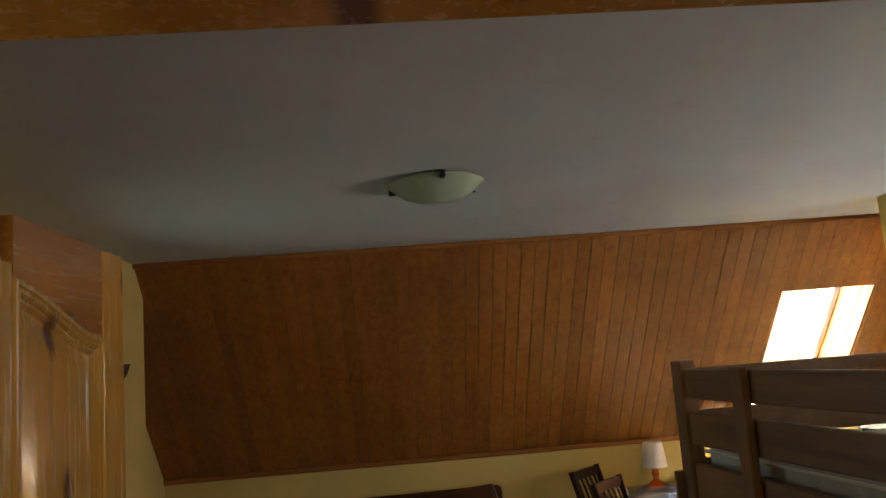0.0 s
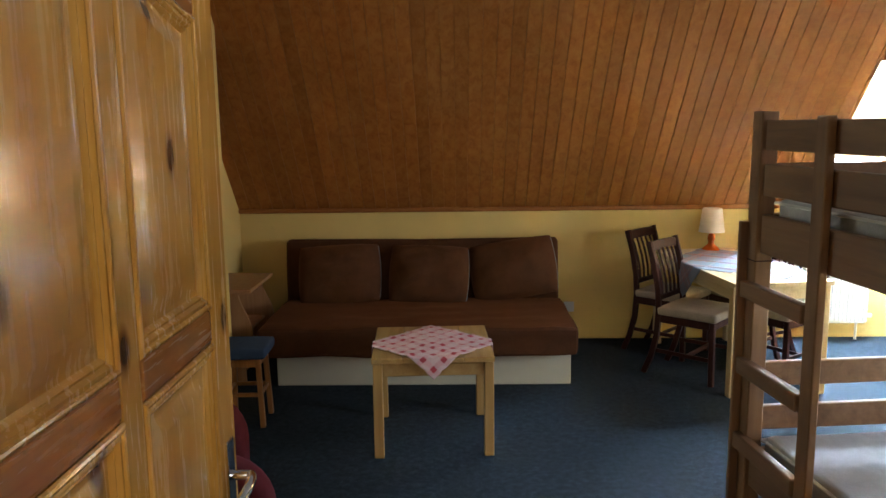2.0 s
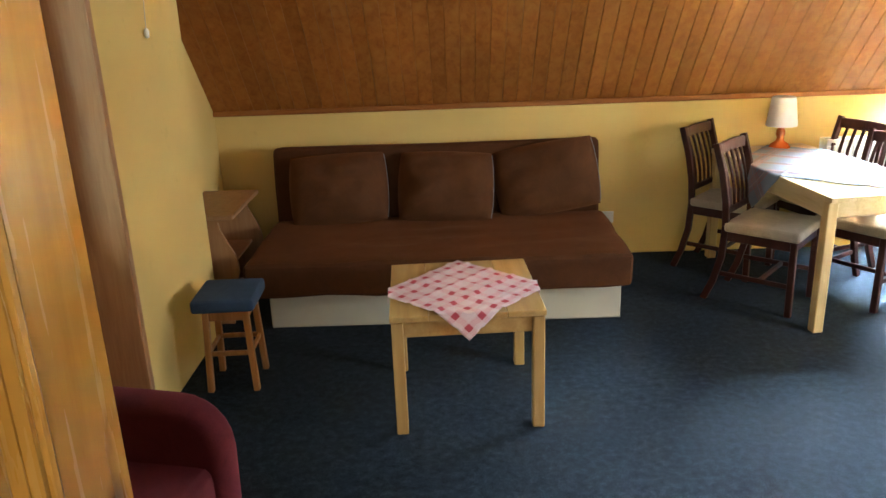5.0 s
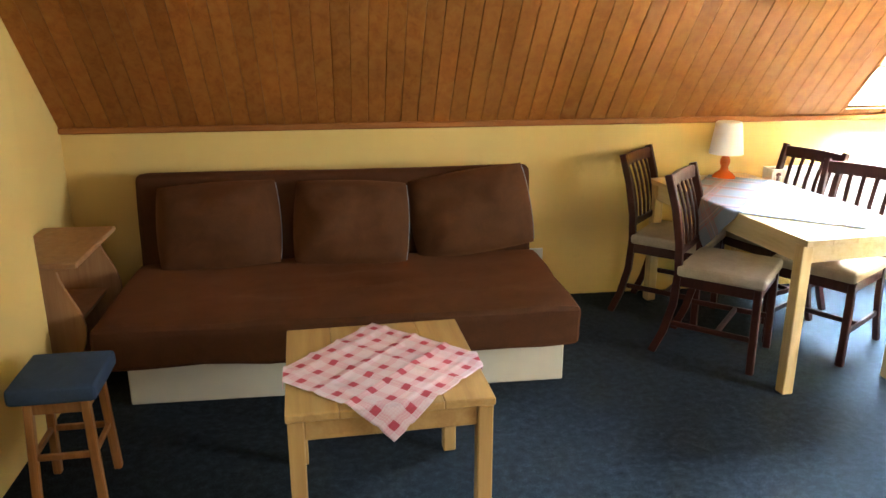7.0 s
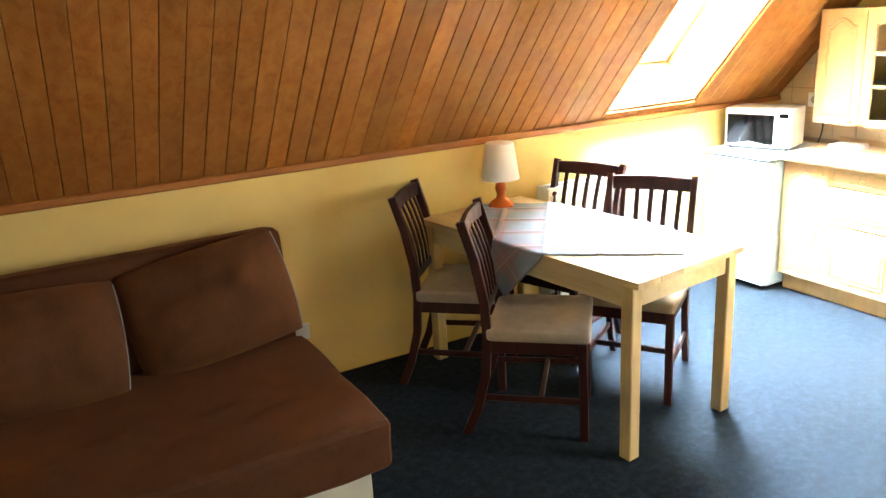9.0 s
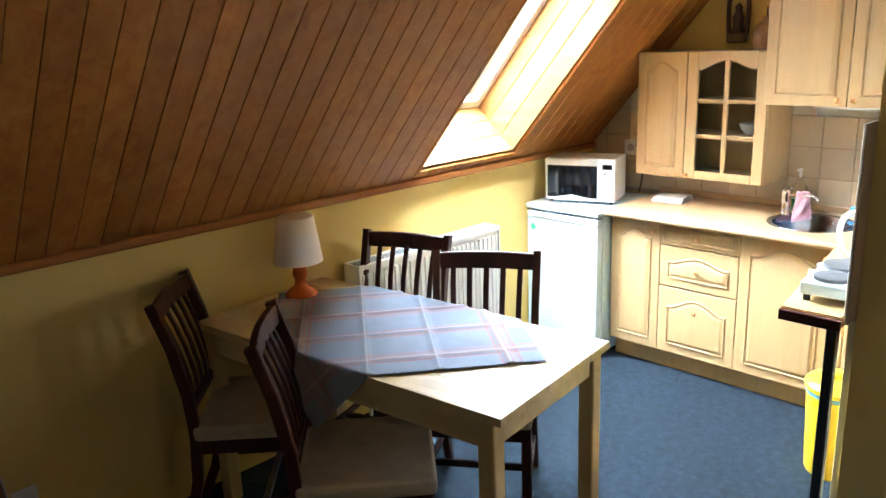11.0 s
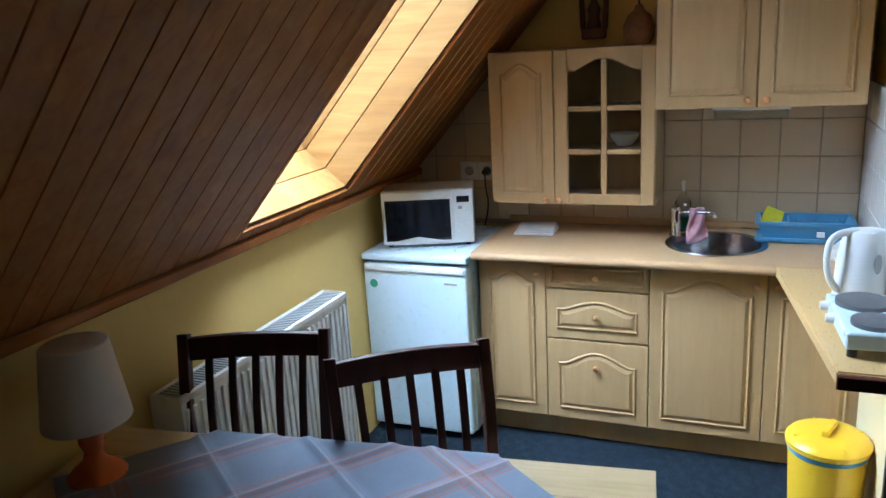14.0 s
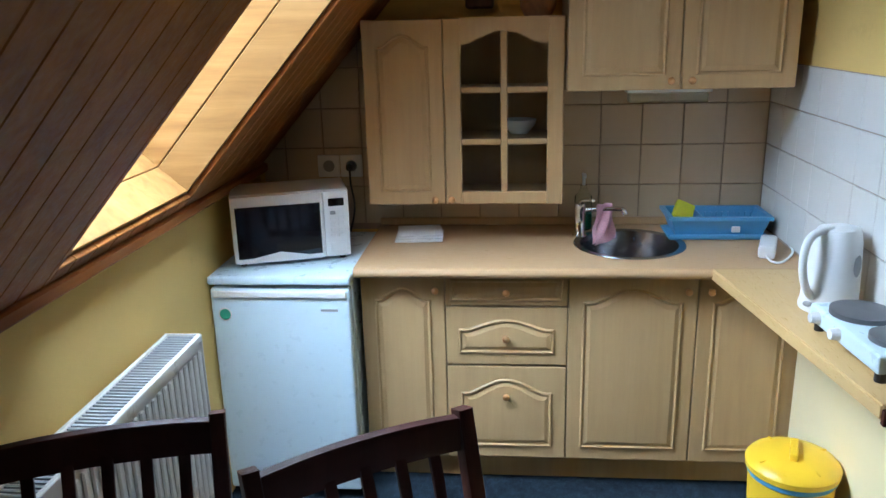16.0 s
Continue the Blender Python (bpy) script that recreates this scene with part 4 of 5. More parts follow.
for z0, z1 in ((0.368, 0.496), (1.224, 1.36), (1.424, 1.533), (1.579, 1.679)):
    part("side_rail", bx((0.035, -0.016, z0), (2.005, 0.012, z1), 0.004), M_BEDRAIL, bed)
    part("side_rail", bx((0.035, 0.928, z0), (2.005, 0.956, z1), 0.004), M_BEDRAIL, bed)
for x in (0.0, 2.04):
    for z0, z1 in ((0.368, 0.496), (0.568, 0.659), (0.732, 0.823), (1.224, 1.36), (1.424, 1.533), (1.579, 1.679)):
        part("end_board", bx((x - 0.012, 0.03, z0), (x + 0.012, 0.91, z1), 0.004), M_BEDRAIL, bed)
for z in (0.423, 1.278):
    part("slat_base", bx((0.02, 0.02, z), (2.02, 0.92, z + 0.02)), M_BEDRAIL, bed)
part("ladder_upright", bx((0.385, -0.046, 0), (0.45, -0.018, 1.69), 0.004), M_BEDPINE, bed)
for z in (0.496, 0.778, 1.06):
    part("rung", bx((-0.02, -0.056, z), (0.383, -0.02, z + 0.06), 0.004), M_BEDRAIL, bed)
part("ladder_upright", bx((-0.037, -0.062, 0), (-0.021, -0.028, 1.33), 0.003), M_BEDPINE, bed)
for z in (0.444, 1.299):
    mt = thing("mattress", "pale grey-blue mattress with piped edges on the bunk bed", "mattress", BM, "bunk mattresses")
    part("body", soft(bx((0.045, 0.03, z + 0.001), (1.995, 0.91, z + 0.12), 0.03, None, 2), 2, 0.006, z), M_MATTRESS, mt, smooth=60)
    for h in (0.022, 0.100):
        part("piping", wiggly([(0.075, 0.028, z + h), (1.0, 0.026, z + h), (1.965, 0.028, z + h), (1.998, 0.06, z + h), (1.998, 0.47, z + h), (1.998, 0.88, z + h), (1.965, 0.912, z + h), (1.0, 0.914, z + h), (0.075, 0.912, z + h), (0.042, 0.88, z + h), (0.040, 0.47, z + h), (0.042, 0.06, z + h), (0.075, 0.028, z + h)], 0.006, 6), M_WHITEPLASTIC, mt, "white piping", 60)

# ---- ceiling light, wall lamp ----
cl = thing("ceiling_light", "round pale green glass ceiling light with metal clips, unlit", "lamp", pose(0.33, -2.95, CEIL))
part("bowl", lathe([(0.0, -0.085), (0.07, -0.080), (0.14, -0.055), (0.18, -0.022), (0.195, -0.012), (0.19, -0.004), (0.0, -0.004)], 40), M_GREENGLASS, cl, "pale green glass bowl", 50)
part("base_plate", lathe([(0.0, -0.014), (0.12, -0.014), (0.12, -0.001), (0, -0.001)], 24), M_WHITEPLASTIC, cl)
for k in range(3):
    a = math.radians(35 + 120 * k)
    part("clip", bx((0.17, -0.009, -0.030), (0.205, 0.009, -0.002), 0.003, pose(0, 0, 0, 0, 0, math.degrees(a))), M_BLACK, cl)
wl = thing("wall_lamp", "brushed metal half-cone wall lamp with a pull cord", "lamp", pose(X_N, -1.56, 1.775))
bm = lathe([(0.006, 0.0), (0.045, 0.055), (0.062, 0.11), (0.060, 0.11), (0.043, 0.056), (0.005, 0.003)], 24)
bmesh.ops.bisect_plane(bm, geom=bm.verts[:] + bm.edges[:] + bm.faces[:], plane_co=(-0.001, 0, 0), plane_no=(-1, 0, 0), clear_outer=True)
part("shade", bm, M_STEEL, wl, "brushed metal shade", 50)
part("cord", wiggly([(0.02, -0.01, 0.02), (0.018, -0.03, -0.05), (0.018, -0.045, -0.15)], 0.0015, 6), M_WHITEPLASTIC, wl)
part("pull_knob", lathe([(0, -0.19), (0.009, -0.185), (0.012, -0.16), (0.006, -0.148), (0, -0.147)], 12, (0.018, -0.045, 0)), M_WHITEPLASTIC, wl, "", 50)

# ---- radiator ----
rd = thing("radiator", "white panel radiator with ribbed front and grille top", "radiator", pose(2.30, -0.02, 0.14))
RL, RH = 0.90, 0.62
part("panel", bx((0, -0.105, 0.0), (RL, -0.085, RH - 0.02), 0.004), M_RADIATOR, rd)
part("panel", bx((0, -0.03, 0.0), (RL, -0.012, RH - 0.02), 0.004), M_RADIATOR, rd)
part("side_cover", bx((-0.004, -0.112, 0.01), (0.0, -0.008, RH), 0.001), M_RADIATOR, rd)
part("side_cover", bx((RL, -0.112, 0.01), (RL + 0.004, -0.008, RH), 0.001), M_RADIATOR, rd)
for k in range(29):
    x = 0.02 + k * (RL - 0.04) / 28
    part("rib", bx((x - 0.009, -0.113, 0.02), (x + 0.009, -0.104, RH - 0.04), 0.004), M_RADIATOR, rd)
part("grille_frame", bx((0, -0.112, RH - 0.022), (RL, -0.098, RH), 0.003), M_RADIATOR, rd)
part("grille_frame", bx((0, -0.022, RH - 0.022), (RL, -0.008, RH), 0.003), M_RADIATOR, rd)
for k in range(60):
    x = 0.01 + k * (RL - 0.02) / 59
    part("grille_bar", bx((x - 0.003, -0.098, RH - 0.008), (x + 0.003, -0.022, RH - 0.004)), M_GRILLE, rd)
part("pipe", rod(bmesh.new(), (RL - 0.05, -0.06, -0.139), (RL - 0.05, -0.06, 0.0), 0.009), M_RADIATOR, rd)
part("pipe", rod(bmesh.new(), (0.05, -0.06, -0.139), (0.05, -0.06, 0.0), 0.009), M_RADIATOR, rd)
part("valve", rod(bmesh.new(), (RL + 0.004, -0.06, 0.05), (RL + 0.06, -0.06, 0.05), 0.018), M_WHITEPLASTIC, rd)

# ---- kitchen: each unit's x runs along the wall, y into its depth ----
FX, TOPZ = 3.685, 0.81
RAISED = [(0, 0.0005), (0.004, 0.006), (0.007, 0.006), (0.010, 0.0012), (0.014, 0.0012), (0.026, 0.0065), (0.030, 0.0068)]


def knob(parent, x, z, y=-0.019):
    bm = lathe([(0, 0), (0.006, 0), (0.005, 0.010), (0.011, 0.016), (0.012, 0.022), (0.007, 0.028), (0, 0.029)], 14)
    return part("knob", bm, M_BRASS, parent, "round brass knob", 60, at=pose(x, y, z, 90, 0, 0))


def front(name, parent, x0, x1, z0, z1, rise, kx, kz, inset=0.046):
    """A laminate front with a moulded arched panel and a knob."""
    f = part(name, bx((x0 + 0.0015, -0.018, z0 + 0.0015), (x1 - 0.0015, 0.0, z1 - 0.0015), 0.004, None, 2), M_KITCHEN, parent)
    part("panel", moulded(x0 + inset, x1 - inset, z0 + inset, z1 - inset, rise, RAISED, -0.018), M_KITCHEN, f, smooth=12)
    knob(f, kx, kz)
    return f


def base_unit(label, y, w):
    u = thing("base_cabinet", label, "cabinet", pose(FX + 0.018, y, 0, 0, 0, -90), "kitchen base cabinets")
    bm = bmesh.new()
    box(bm, (0.001, 0.001, 0.10), (0.017, 0.48, TOPZ - 0.035))
    box(bm, (w - 0.017, 0.001, 0.10), (w - 0.001, 0.48, TOPZ - 0.035))
    box(bm, (0.017, 0.001, 0.10), (w - 0.017, 0.48, 0.116))
    box(bm, (0.017, 0.468, 0.116), (w - 0.017, 0.48, TOPZ - 0.035))
    part("body", bm, M_KITCHEN, u)
    return u


u = base_unit("beech laminate base cabinet with one arched door", -0.475, 0.28)
front("door", u, 0, 0.28, 0.105, 0.773, 0.04, 0.25, 0.722)
u = base_unit("beech laminate base cabinet with three drawers", -0.755, 0.40)
front("drawer", u, 0, 0.40, 0.665, 0.773, 0.0, 0.20, 0.716, 0.016)
front("drawer", u, 0, 0.40, 0.455, 0.661, 0.034, 0.20, 0.555, 0.042)
front("drawer", u, 0, 0.40, 0.105, 0.451, 0.05, 0.20, 0.345)
u = base_unit("beech laminate sink cabinet with one arched door", -1.155, 0.41)
front("door", u, 0, 0.41, 0.105, 0.773, 0.045, 0.375, 0.722)
u = base_unit("beech laminate corner cabinet with one arched door", -1.565, 0.325)
front("door", u, 0, 0.325, 0.105, 0.773, 0.045, 0.035, 0.722)
single("plinth", bx((FX + 0.055, -1.89, 0.0), (FX + 0.072, -0.48, 0.099), 0.002), M_KITCHEN, "beech laminate plinth under the base cabinets", "plinth")

# worktop with a round hole for the sink
SKY0 = Vector((3.915, -1.375, 0))
SR = 0.170
bm = bmesh.new()
W0, W1, V0, V1 = 3.636, X_R - 0.012, Y_PART + 0.012, -0.468
for zz in (TOPZ - 0.034, TOPZ):
    seg = 32
    ring = [bm.verts.new((SKY0.x + SR * math.cos(2 * math.pi * i / seg), SKY0.y + SR * math.sin(2 * math.pi * i / seg), zz)) for i in range(seg)]
    outer = []
    for i in range(seg):
        a = 2 * math.pi * i / seg
        c, s = math.cos(a), math.sin(a)
        k = min((W1 - SKY0.x) / c if c > 1e-6 else (W0 - SKY0.x) / c if c < -1e-6 else 9, (V1 - SKY0.y) / s if s > 1e-6 else (V0 - SKY0.y) / s if s < -1e-6 else 9)
        outer.append(bm.verts.new((SKY0.x + k * c, SKY0.y + k * s, zz)))
    if zz < TOPZ - 0.01:
        low = (ring, outer)
    for i in range(seg):
        j = (i + 1) % seg
        bm.faces.new((ring[i], ring[j], outer[j], outer[i]))
for i in range(seg):
    j = (i + 1) % seg
    bm.faces.new((low[0][i], low[0][j], ring[j], ring[i]))
    bm.faces.new((low[1][i], low[1][j], outer[j], outer[i]))
# corners that the fan leaves out
for cx, cy in ((W0, V0), (W1, V0), (W0, V1), (W1, V1)):
    near = sorted(range(seg), key=lambda i: (outer[i].co.x - cx) ** 2 + (outer[i].co.y - cy) ** 2)
    on_x = next(i for i in near if abs(outer[i].co.x - cx) < 1e-5)
    on_y = next(i for i in near if abs(outer[i].co.y - cy) < 1e-5)
    a, b = bm.verts.new((cx, cy, TOPZ - 0.034)), bm.verts.new((cx, cy, TOPZ))
    bm.faces.new((outer[on_x], outer[on_y], b))
    bm.faces.new((low[1][on_x], low[1][on_y], a))
    bm.faces.new((low[1][on_x], outer[on_x], b, a))
    bm.faces.new((low[1][on_y], outer[on_y], b, a))
wt = thing("worktop", "beech laminate kitchen worktop with a rounded front edge", "worktop")
part("slab", bm, M_WORKTOP, wt)
part("front_edge", rod(bmesh.new(), (W0 + 0.001, V1, TOPZ - 0.017), (W0 + 0.001, V0, TOPZ - 0.017), 0.0168, 0.0168, 16), M_WORKTOP, wt)
part("upstand", bx((X_R - 0.030, -1.888, TOPZ + 0.001), (X_R - 0.0125, V1, TOPZ + 0.03), 0.004), M_WORKTOP, wt)

# narrow side worktop along the partition
bar_top = thing("side_worktop", "narrow pale laminate side worktop on a dark steel leg", "worktop")
M_SIDETOP = wood("pale_side_worktop", (0.59, 0.385, 0.155), (0.61, 0.405, 0.17), (0.63, 0.425, 0.185), "X", 0.32, grain=3.0, bump=0.01)
poly = [(3.634, -1.584), (2.76, -1.70), (2.76, -1.885), (3.634, -1.885)]
bm = bmesh.new()
lo_v = [bm.verts.new((x, y, TOPZ - 0.034)) for x, y in poly]
hi_v = [bm.verts.new((x, y, TOPZ + 0.001)) for x, y in poly]
bm.faces.new(lo_v[::-1])
bm.faces.new(hi_v)
for i in range(4):
    j = (i + 1) % 4
    bm.faces.new((lo_v[i], lo_v[j], hi_v[j], hi_v[i]))
bmesh.ops.bevel(bm, geom=bm.edges[:], offset=0.004, segments=2, affect="EDGES")
part("slab", bm, M_SIDETOP, bar_top)
part("end_strip", bx((2.745, -1.885, TOPZ - 0.040), (2.7595, -1.70, TOPZ - 0.006), 0.002), M_DARK, bar_top, "dark end strip")
part("leg", bx((2.80, -1.862, 0), (2.832, -1.83, TOPZ - 0.0345), 0.003), M_BLACK, bar_top, "dark steel leg")
part("back_panel", bx((2.86, -1.8985, 0.0), (3.66, -1.875, TOPZ - 0.0345), 0.002), M_CREAM, bar_top, "cream back panel")

# wall cabinets
ua = thing("wall_cabinet", "low beech wall cabinet with one arched door and one glazed door", "cabinet", pose(3.912, -0.48, 0.955, 0, 0, -90), "kitchen wall cabinets")
AW, AH, AD = 0.665, 0.615, X_R - 3.912 - 0.012
bm = bmesh.new()
box(bm, (0, 0.0, 0), (0.016, AD, AH))
box(bm, (AW - 0.016, 0.0, 0), (AW, AD, AH))
box(bm, (0.016, 0.0, 0), (AW - 0.016, AD, 0.016))
box(bm, (0.016, 0.0, AH - 0.016), (AW - 0.016, AD, AH))
box(bm, (0.016, AD - 0.01, 0.016), (AW - 0.016, AD, AH - 0.016))
part("body", bm, M_KITCHEN, ua)
for z in (0.201, 0.371):
    part("shelf", bx((0.017, 0.02, z), (AW - 0.017, AD - 0.011, z + 0.014)), M_KITCHEN, ua)
front("door", ua, 0, 0.268, 0, AH, 0.04, 0.235, 0.022)
gdr = part("door", bx((0.2695, -0.018, 0.0015), (0.325, 0, AH - 0.0015), 0.004), M_KITCHEN, ua, "glazed door with six panes")
gx0, gx1, gz0, gz1 = 0.325, AW - 0.055, 0.045, AH - 0.04
part("stile", bx((gx1, -0.018, 0.0015), (AW - 0.0015, 0, AH - 0.0015), 0.004), M_KITCHEN, gdr)
part("rail", bx((gx0, -0.0175, 0.0015), (gx1, -0.0005, gz0), 0.003), M_KITCHEN, gdr)
head = [(gx0, AH - 0.0015)] + [(x, z) for x, z in arch(gx0, gx1, gz0, gz1, 0.045)[2:][::-1]] + [(gx1, AH - 0.0015)]
part("rail", prism(head, 0.017), M_KITCHEN, gdr, at=pose(0, -0.0175, 0))
gm = (gx0 + gx1) / 2
part("glazing_bar", bx((gm - 0.011, -0.017, gz0), (gm + 0.011, -0.003, gz1 - 0.002), 0.003), M_KITCHEN, gdr)
for z in (0.215, 0.385):
    part("glazing_bar", bx((gx0, -0.0165, z - 0.010), (gm - 0.011, -0.0035, z + 0.010), 0.003), M_KITCHEN, gdr)
    part("glazing_bar", bx((gm + 0.011, -0.0165, z - 0.010), (gx1, -0.0035, z + 0.010), 0.003), M_KITCHEN, gdr)
pane = part("pane", bx((gx0 - 0.005, -0.008, gz0 - 0.004), (gx1 + 0.005, -0.006, gz1 + 0.004)), M_GLASS, gdr, "clear glass")
pane.visible_shadow = False
knob(gdr, 0.29, 0.022)
for x, z, h, r, mm in ((0.52, 0.215, 0.05, 0.06, M_WHITEPLASTIC),):
    single("bowl", lathe([(0, 0), (r * 0.5, 0), (r * 0.9, h * 0.6), (r, h), (r * 0.94, h), (r * 0.82, h * 0.6), (r * 0.4, h * 0.12), (0, h * 0.12)], 20), mm, "white bowl on a shelf inside the glazed cabinet", "bowl", ua.matrix_basis @ pose(x, 0.175, z + 0.001), "crockery", 50)

ub = thing("wall_cabinet", "tall beech wall cabinet with two arched doors above the sink", "cabinet", pose(3.85, -1.148, 1.335, 0, 0, -90), "kitchen wall cabinets")
BW, BH, BDp = 0.70, 0.72, X_R - 3.85 - 0.012
part("body", bx((0.001, 0.001, 0), (BW, BDp, BH)), M_KITCHEN, ub)
front("door", ub, 0, 0.35, 0, BH, 0.045, 0.318, 0.03)
front("door", ub, 0.35, BW, 0, BH, 0.045, 0.382, 0.03)
hood = thing("under_cabinet_light", "long pale strip light under the wall cabinet, unlit", "lamp", pose(3.90, -1.345, 1.334, 0, 0, -90))
part("housing", bx((0, 0.0, -0.012), (0.27, 0.07, 0.0), 0.002), M_WHITEPLASTIC, hood)
part("diffuser", bx((0.008, 0.006, -0.046), (0.262, 0.064, -0.0125), 0.012, None, 3), M_FROST, hood, "frosted diffuser")

# fridge
fg = thing("fridge", "small white fridge with a worktop lid", "fridge", pose(3.575, -0.008, 0, 0, 0, -90) @ Matrix.Diagonal((1.0, 1.0, 1.018, 1)))
part("body", bx((0.0, 0.05, 0.02), (0.455, 0.55, 0.755), 0.006), M_WHITEGOODS, fg)
dr = part("door", bx((0.0, 0.0, 0.03), (0.455, 0.047, 0.745), 0.012, None, 3), M_WHITEGOODS, fg)
part("grip", bx((0.01, -0.006, 0.715), (0.445, 0.006, 0.738), 0.005, None, 2), M_WHITEPLASTIC, dr)
part("name_plate", bx((0.36, -0.002, 0.672), (0.415, 0.001, 0.679)), M_GREYPLASTIC, dr, "small grey name plate")
stk = part("sticker", lathe([(0, 0), (0.022, 0), (0.022, 0.0012), (0, 0.0012)], 24), M_PAPER, dr, "round white and green sticker", at=pose(0.045, 0.0, 0.66, 90, 0, 0))
part("print", lathe([(0.010, 0.0012), (0.018, 0.0012), (0.018, 0.0018), (0.010, 0.0018)], 24), M_GREEN, stk)
part("lid", bx((-0.004, -0.004, 0.757), (0.458, 0.55, 0.785), 0.010, None, 3), M_WHITEGOODS, fg)
for x in (0.03, 0.41):
    for y in (0.07, 0.5):
        part("foot", rod(bmesh.new(), (x, y, 0), (x, y, 0.021), 0.015), M_BLACK, fg)

# microwave
MW = pose(3.66, -0.070, 0.800, 0, 0, -72)
MW = MW @ Matrix.Diagonal((0.91, 0.78, 0.95, 1))
mw = thing("microwave", "white microwave oven with a black glass door, on the fridge", "microwave", MW)
part("body", bx((0, 0.012, 0.012), (0.42, 0.28, 0.25), 0.006), M_WHITEPLASTIC, mw)
md = part("door", bx((0.002, -0.010, 0.014), (0.325, 0.011, 0.248), 0.005, None, 2), M_WHITEPLASTIC, mw)
bm = moulded(0.016, 0.315, 0.03, 0.212, 0.0, [(0, 0.0002), (0.004, 0.002)], -0.010)
part("window", bm, M_BLACKGLASS, md, "black glass window")
part("lower_lip", prism(arch(0.016, 0.315, 0.014, 0.046, 0.0)[:2] + [(0.315, 0.022), (0.165, 0.048), (0.016, 0.022)], 0.003), M_WHITEPLASTIC, md, at=pose(0, -0.0145, 0))
pl = part("control_panel", bx((0.327, -0.008, 0.014), (0.418, 0.011, 0.248), 0.004, None, 2), M_WHITEPLASTIC, mw)
part("display", bx((0.345, -0.010, 0.195), (0.402, -0.007, 0.222), 0.001), M_BLACKGLASS, pl)
for k in range(5):
    part("button", bx((0.350, -0.011, 0.085 + k * 0.02), (0.370, -0.007, 0.098 + k * 0.02), 0.002), M_GREYPLASTIC if k > 3 else M_WHITEPLASTIC, pl)
    part("button", bx((0.378, -0.011, 0.085 + k * 0.02), (0.398, -0.007, 0.098 + k * 0.02), 0.002), M_WHITEPLASTIC, pl)
part("open_button", bx((0.345, -0.011, 0.03), (0.402, -0.007, 0.066), 0.003), M_WHITEPLASTIC, pl)
for x in (0.03, 0.39):
    for y in (0.03, 0.26):
        part("foot", rod(bmesh.new(), (x, y, 0), (x, y, 0.014), 0.012), M_BLACK, mw)

# sockets and lead
so = thing("wall_socket", "white double wall socket with a black plug", "socket", pose(X_R - 0.012, -0.235, 1.0, 0, 0, -90))
part("plate", bx((0, -0.012, 0), (0.085, 0.0, 0.085), 0.005, None, 2), M_WHITEPLASTIC, so)
part("plate", bx((0.087, -0.012, 0), (0.172, 0.0, 0.085), 0.005, None, 2), M_WHITEPLASTIC, so)
for x in (0.043, 0.13):
    part("well", rod(bmesh.new(), (x, -0.0125, 0.043), (x, -0.010, 0.043), 0.022, 0.022, 20), M_GREYPLASTIC, so)
pg = thing("microwave_lead", "black plug and lead hanging behind the microwave", "lead", pose(X_R - 0.012, -0.235, 1.0, 0, 0, -90))
part("plug", rod(bmesh.new(), (0.13, -0.0135, 0.043), (0.13, -0.05, 0.043), 0.019, 0.014), M_BLACK, pg)
part("cable", wiggly([(0.13, -0.046, 0.038), (0.132, -0.05, -0.02), (0.142, -0.05, -0.09), (0.136, -0.05, -0.15), (0.12, -0.05, -0.205)], 0.004), M_BLACK, pg)
s2 = thing("wall_socket", "small white wall socket low on the knee wall", "socket", pose(0.90, 0.0, 0.22))
part("plate", bx((0, -0.012, 0), (0.08, 0, 0.08), 0.005, None, 2), M_WHITEPLASTIC, s2)

# sink, tap, cloth
sk = thing("sink", "round stainless steel sink let into the worktop", "sink", pose(SKY0.x, SKY0.y, TOPZ))
part("bowl", lathe([(0.0, -0.14), (0.09, -0.14), (0.140, -0.11), (0.161, -0.02), (0.166, 0.001), (0.188, 0.004), (0.190, 0.001), (0.168, -0.003), (0.163, -0.02), (0.142, -0.112), (0.09, -0.143), (0.0, -0.143)], 44), M_STEEL, sk, "brushed steel bowl", 40)
part("drain", lathe([(0, -0.139), (0.03, -0.139), (0.032, -0.136), (0, -0.136)], 20), M_CHROME, sk, smooth=40)
tp = thing("tap", "chrome mixer tap beside the sink", "tap", pose(4.02, -1.215, TOPZ) @ Matrix.Diagonal((1, 1, 0.82, 1)))
part("body", lathe([(0, 0.001), (0.026, 0.001), (0.026, 0.006), (0.020, 0.012), (0.020, 0.11), (0.022, 0.115), (0.021, 0.145), (0, 0.15)], 20), M_CHROME, tp, smooth=50)
part("spout", wiggly([(0, 0, 0.115), (-0.012, -0.05, 0.122), (-0.030, -0.12, 0.128), (-0.036, -0.145, 0.126), (-0.037, -0.152, 0.108)], 0.010, 12), M_CHROME, tp, smooth=60)
part("lever", wiggly([(0, 0, 0.148), (-0.02, -0.02, 0.165), (-0.05, -0.04, 0.17)], 0.006, 10), M_CHROME, tp, smooth=60)
bm = bmesh.new()
n = 22
for side in (0, 1):
    g = []
    for i in range(n + 1):
        row = []
        for j in range(n + 1):
            u, v = i / n * 2 - 1, j / n
            wd = 0.026 + 0.016 * v
            y = (0.014 + 0.006 * math.sin(u * 4 + v * 2)) * (1 if side else -1) * (0.3 + v)
            row.append(bm.verts.new((u * wd, y + 0.006 * math.sin(v * 9 + u * 4), 0.012 - v * 0.135 + 0.010 * u * v)))
        g.append(row)
    for i in range(n):
        for j in range(n):
            bm.faces.new((g[i][j], g[i + 1][j], g[i + 1][j + 1], g[i][j + 1]))
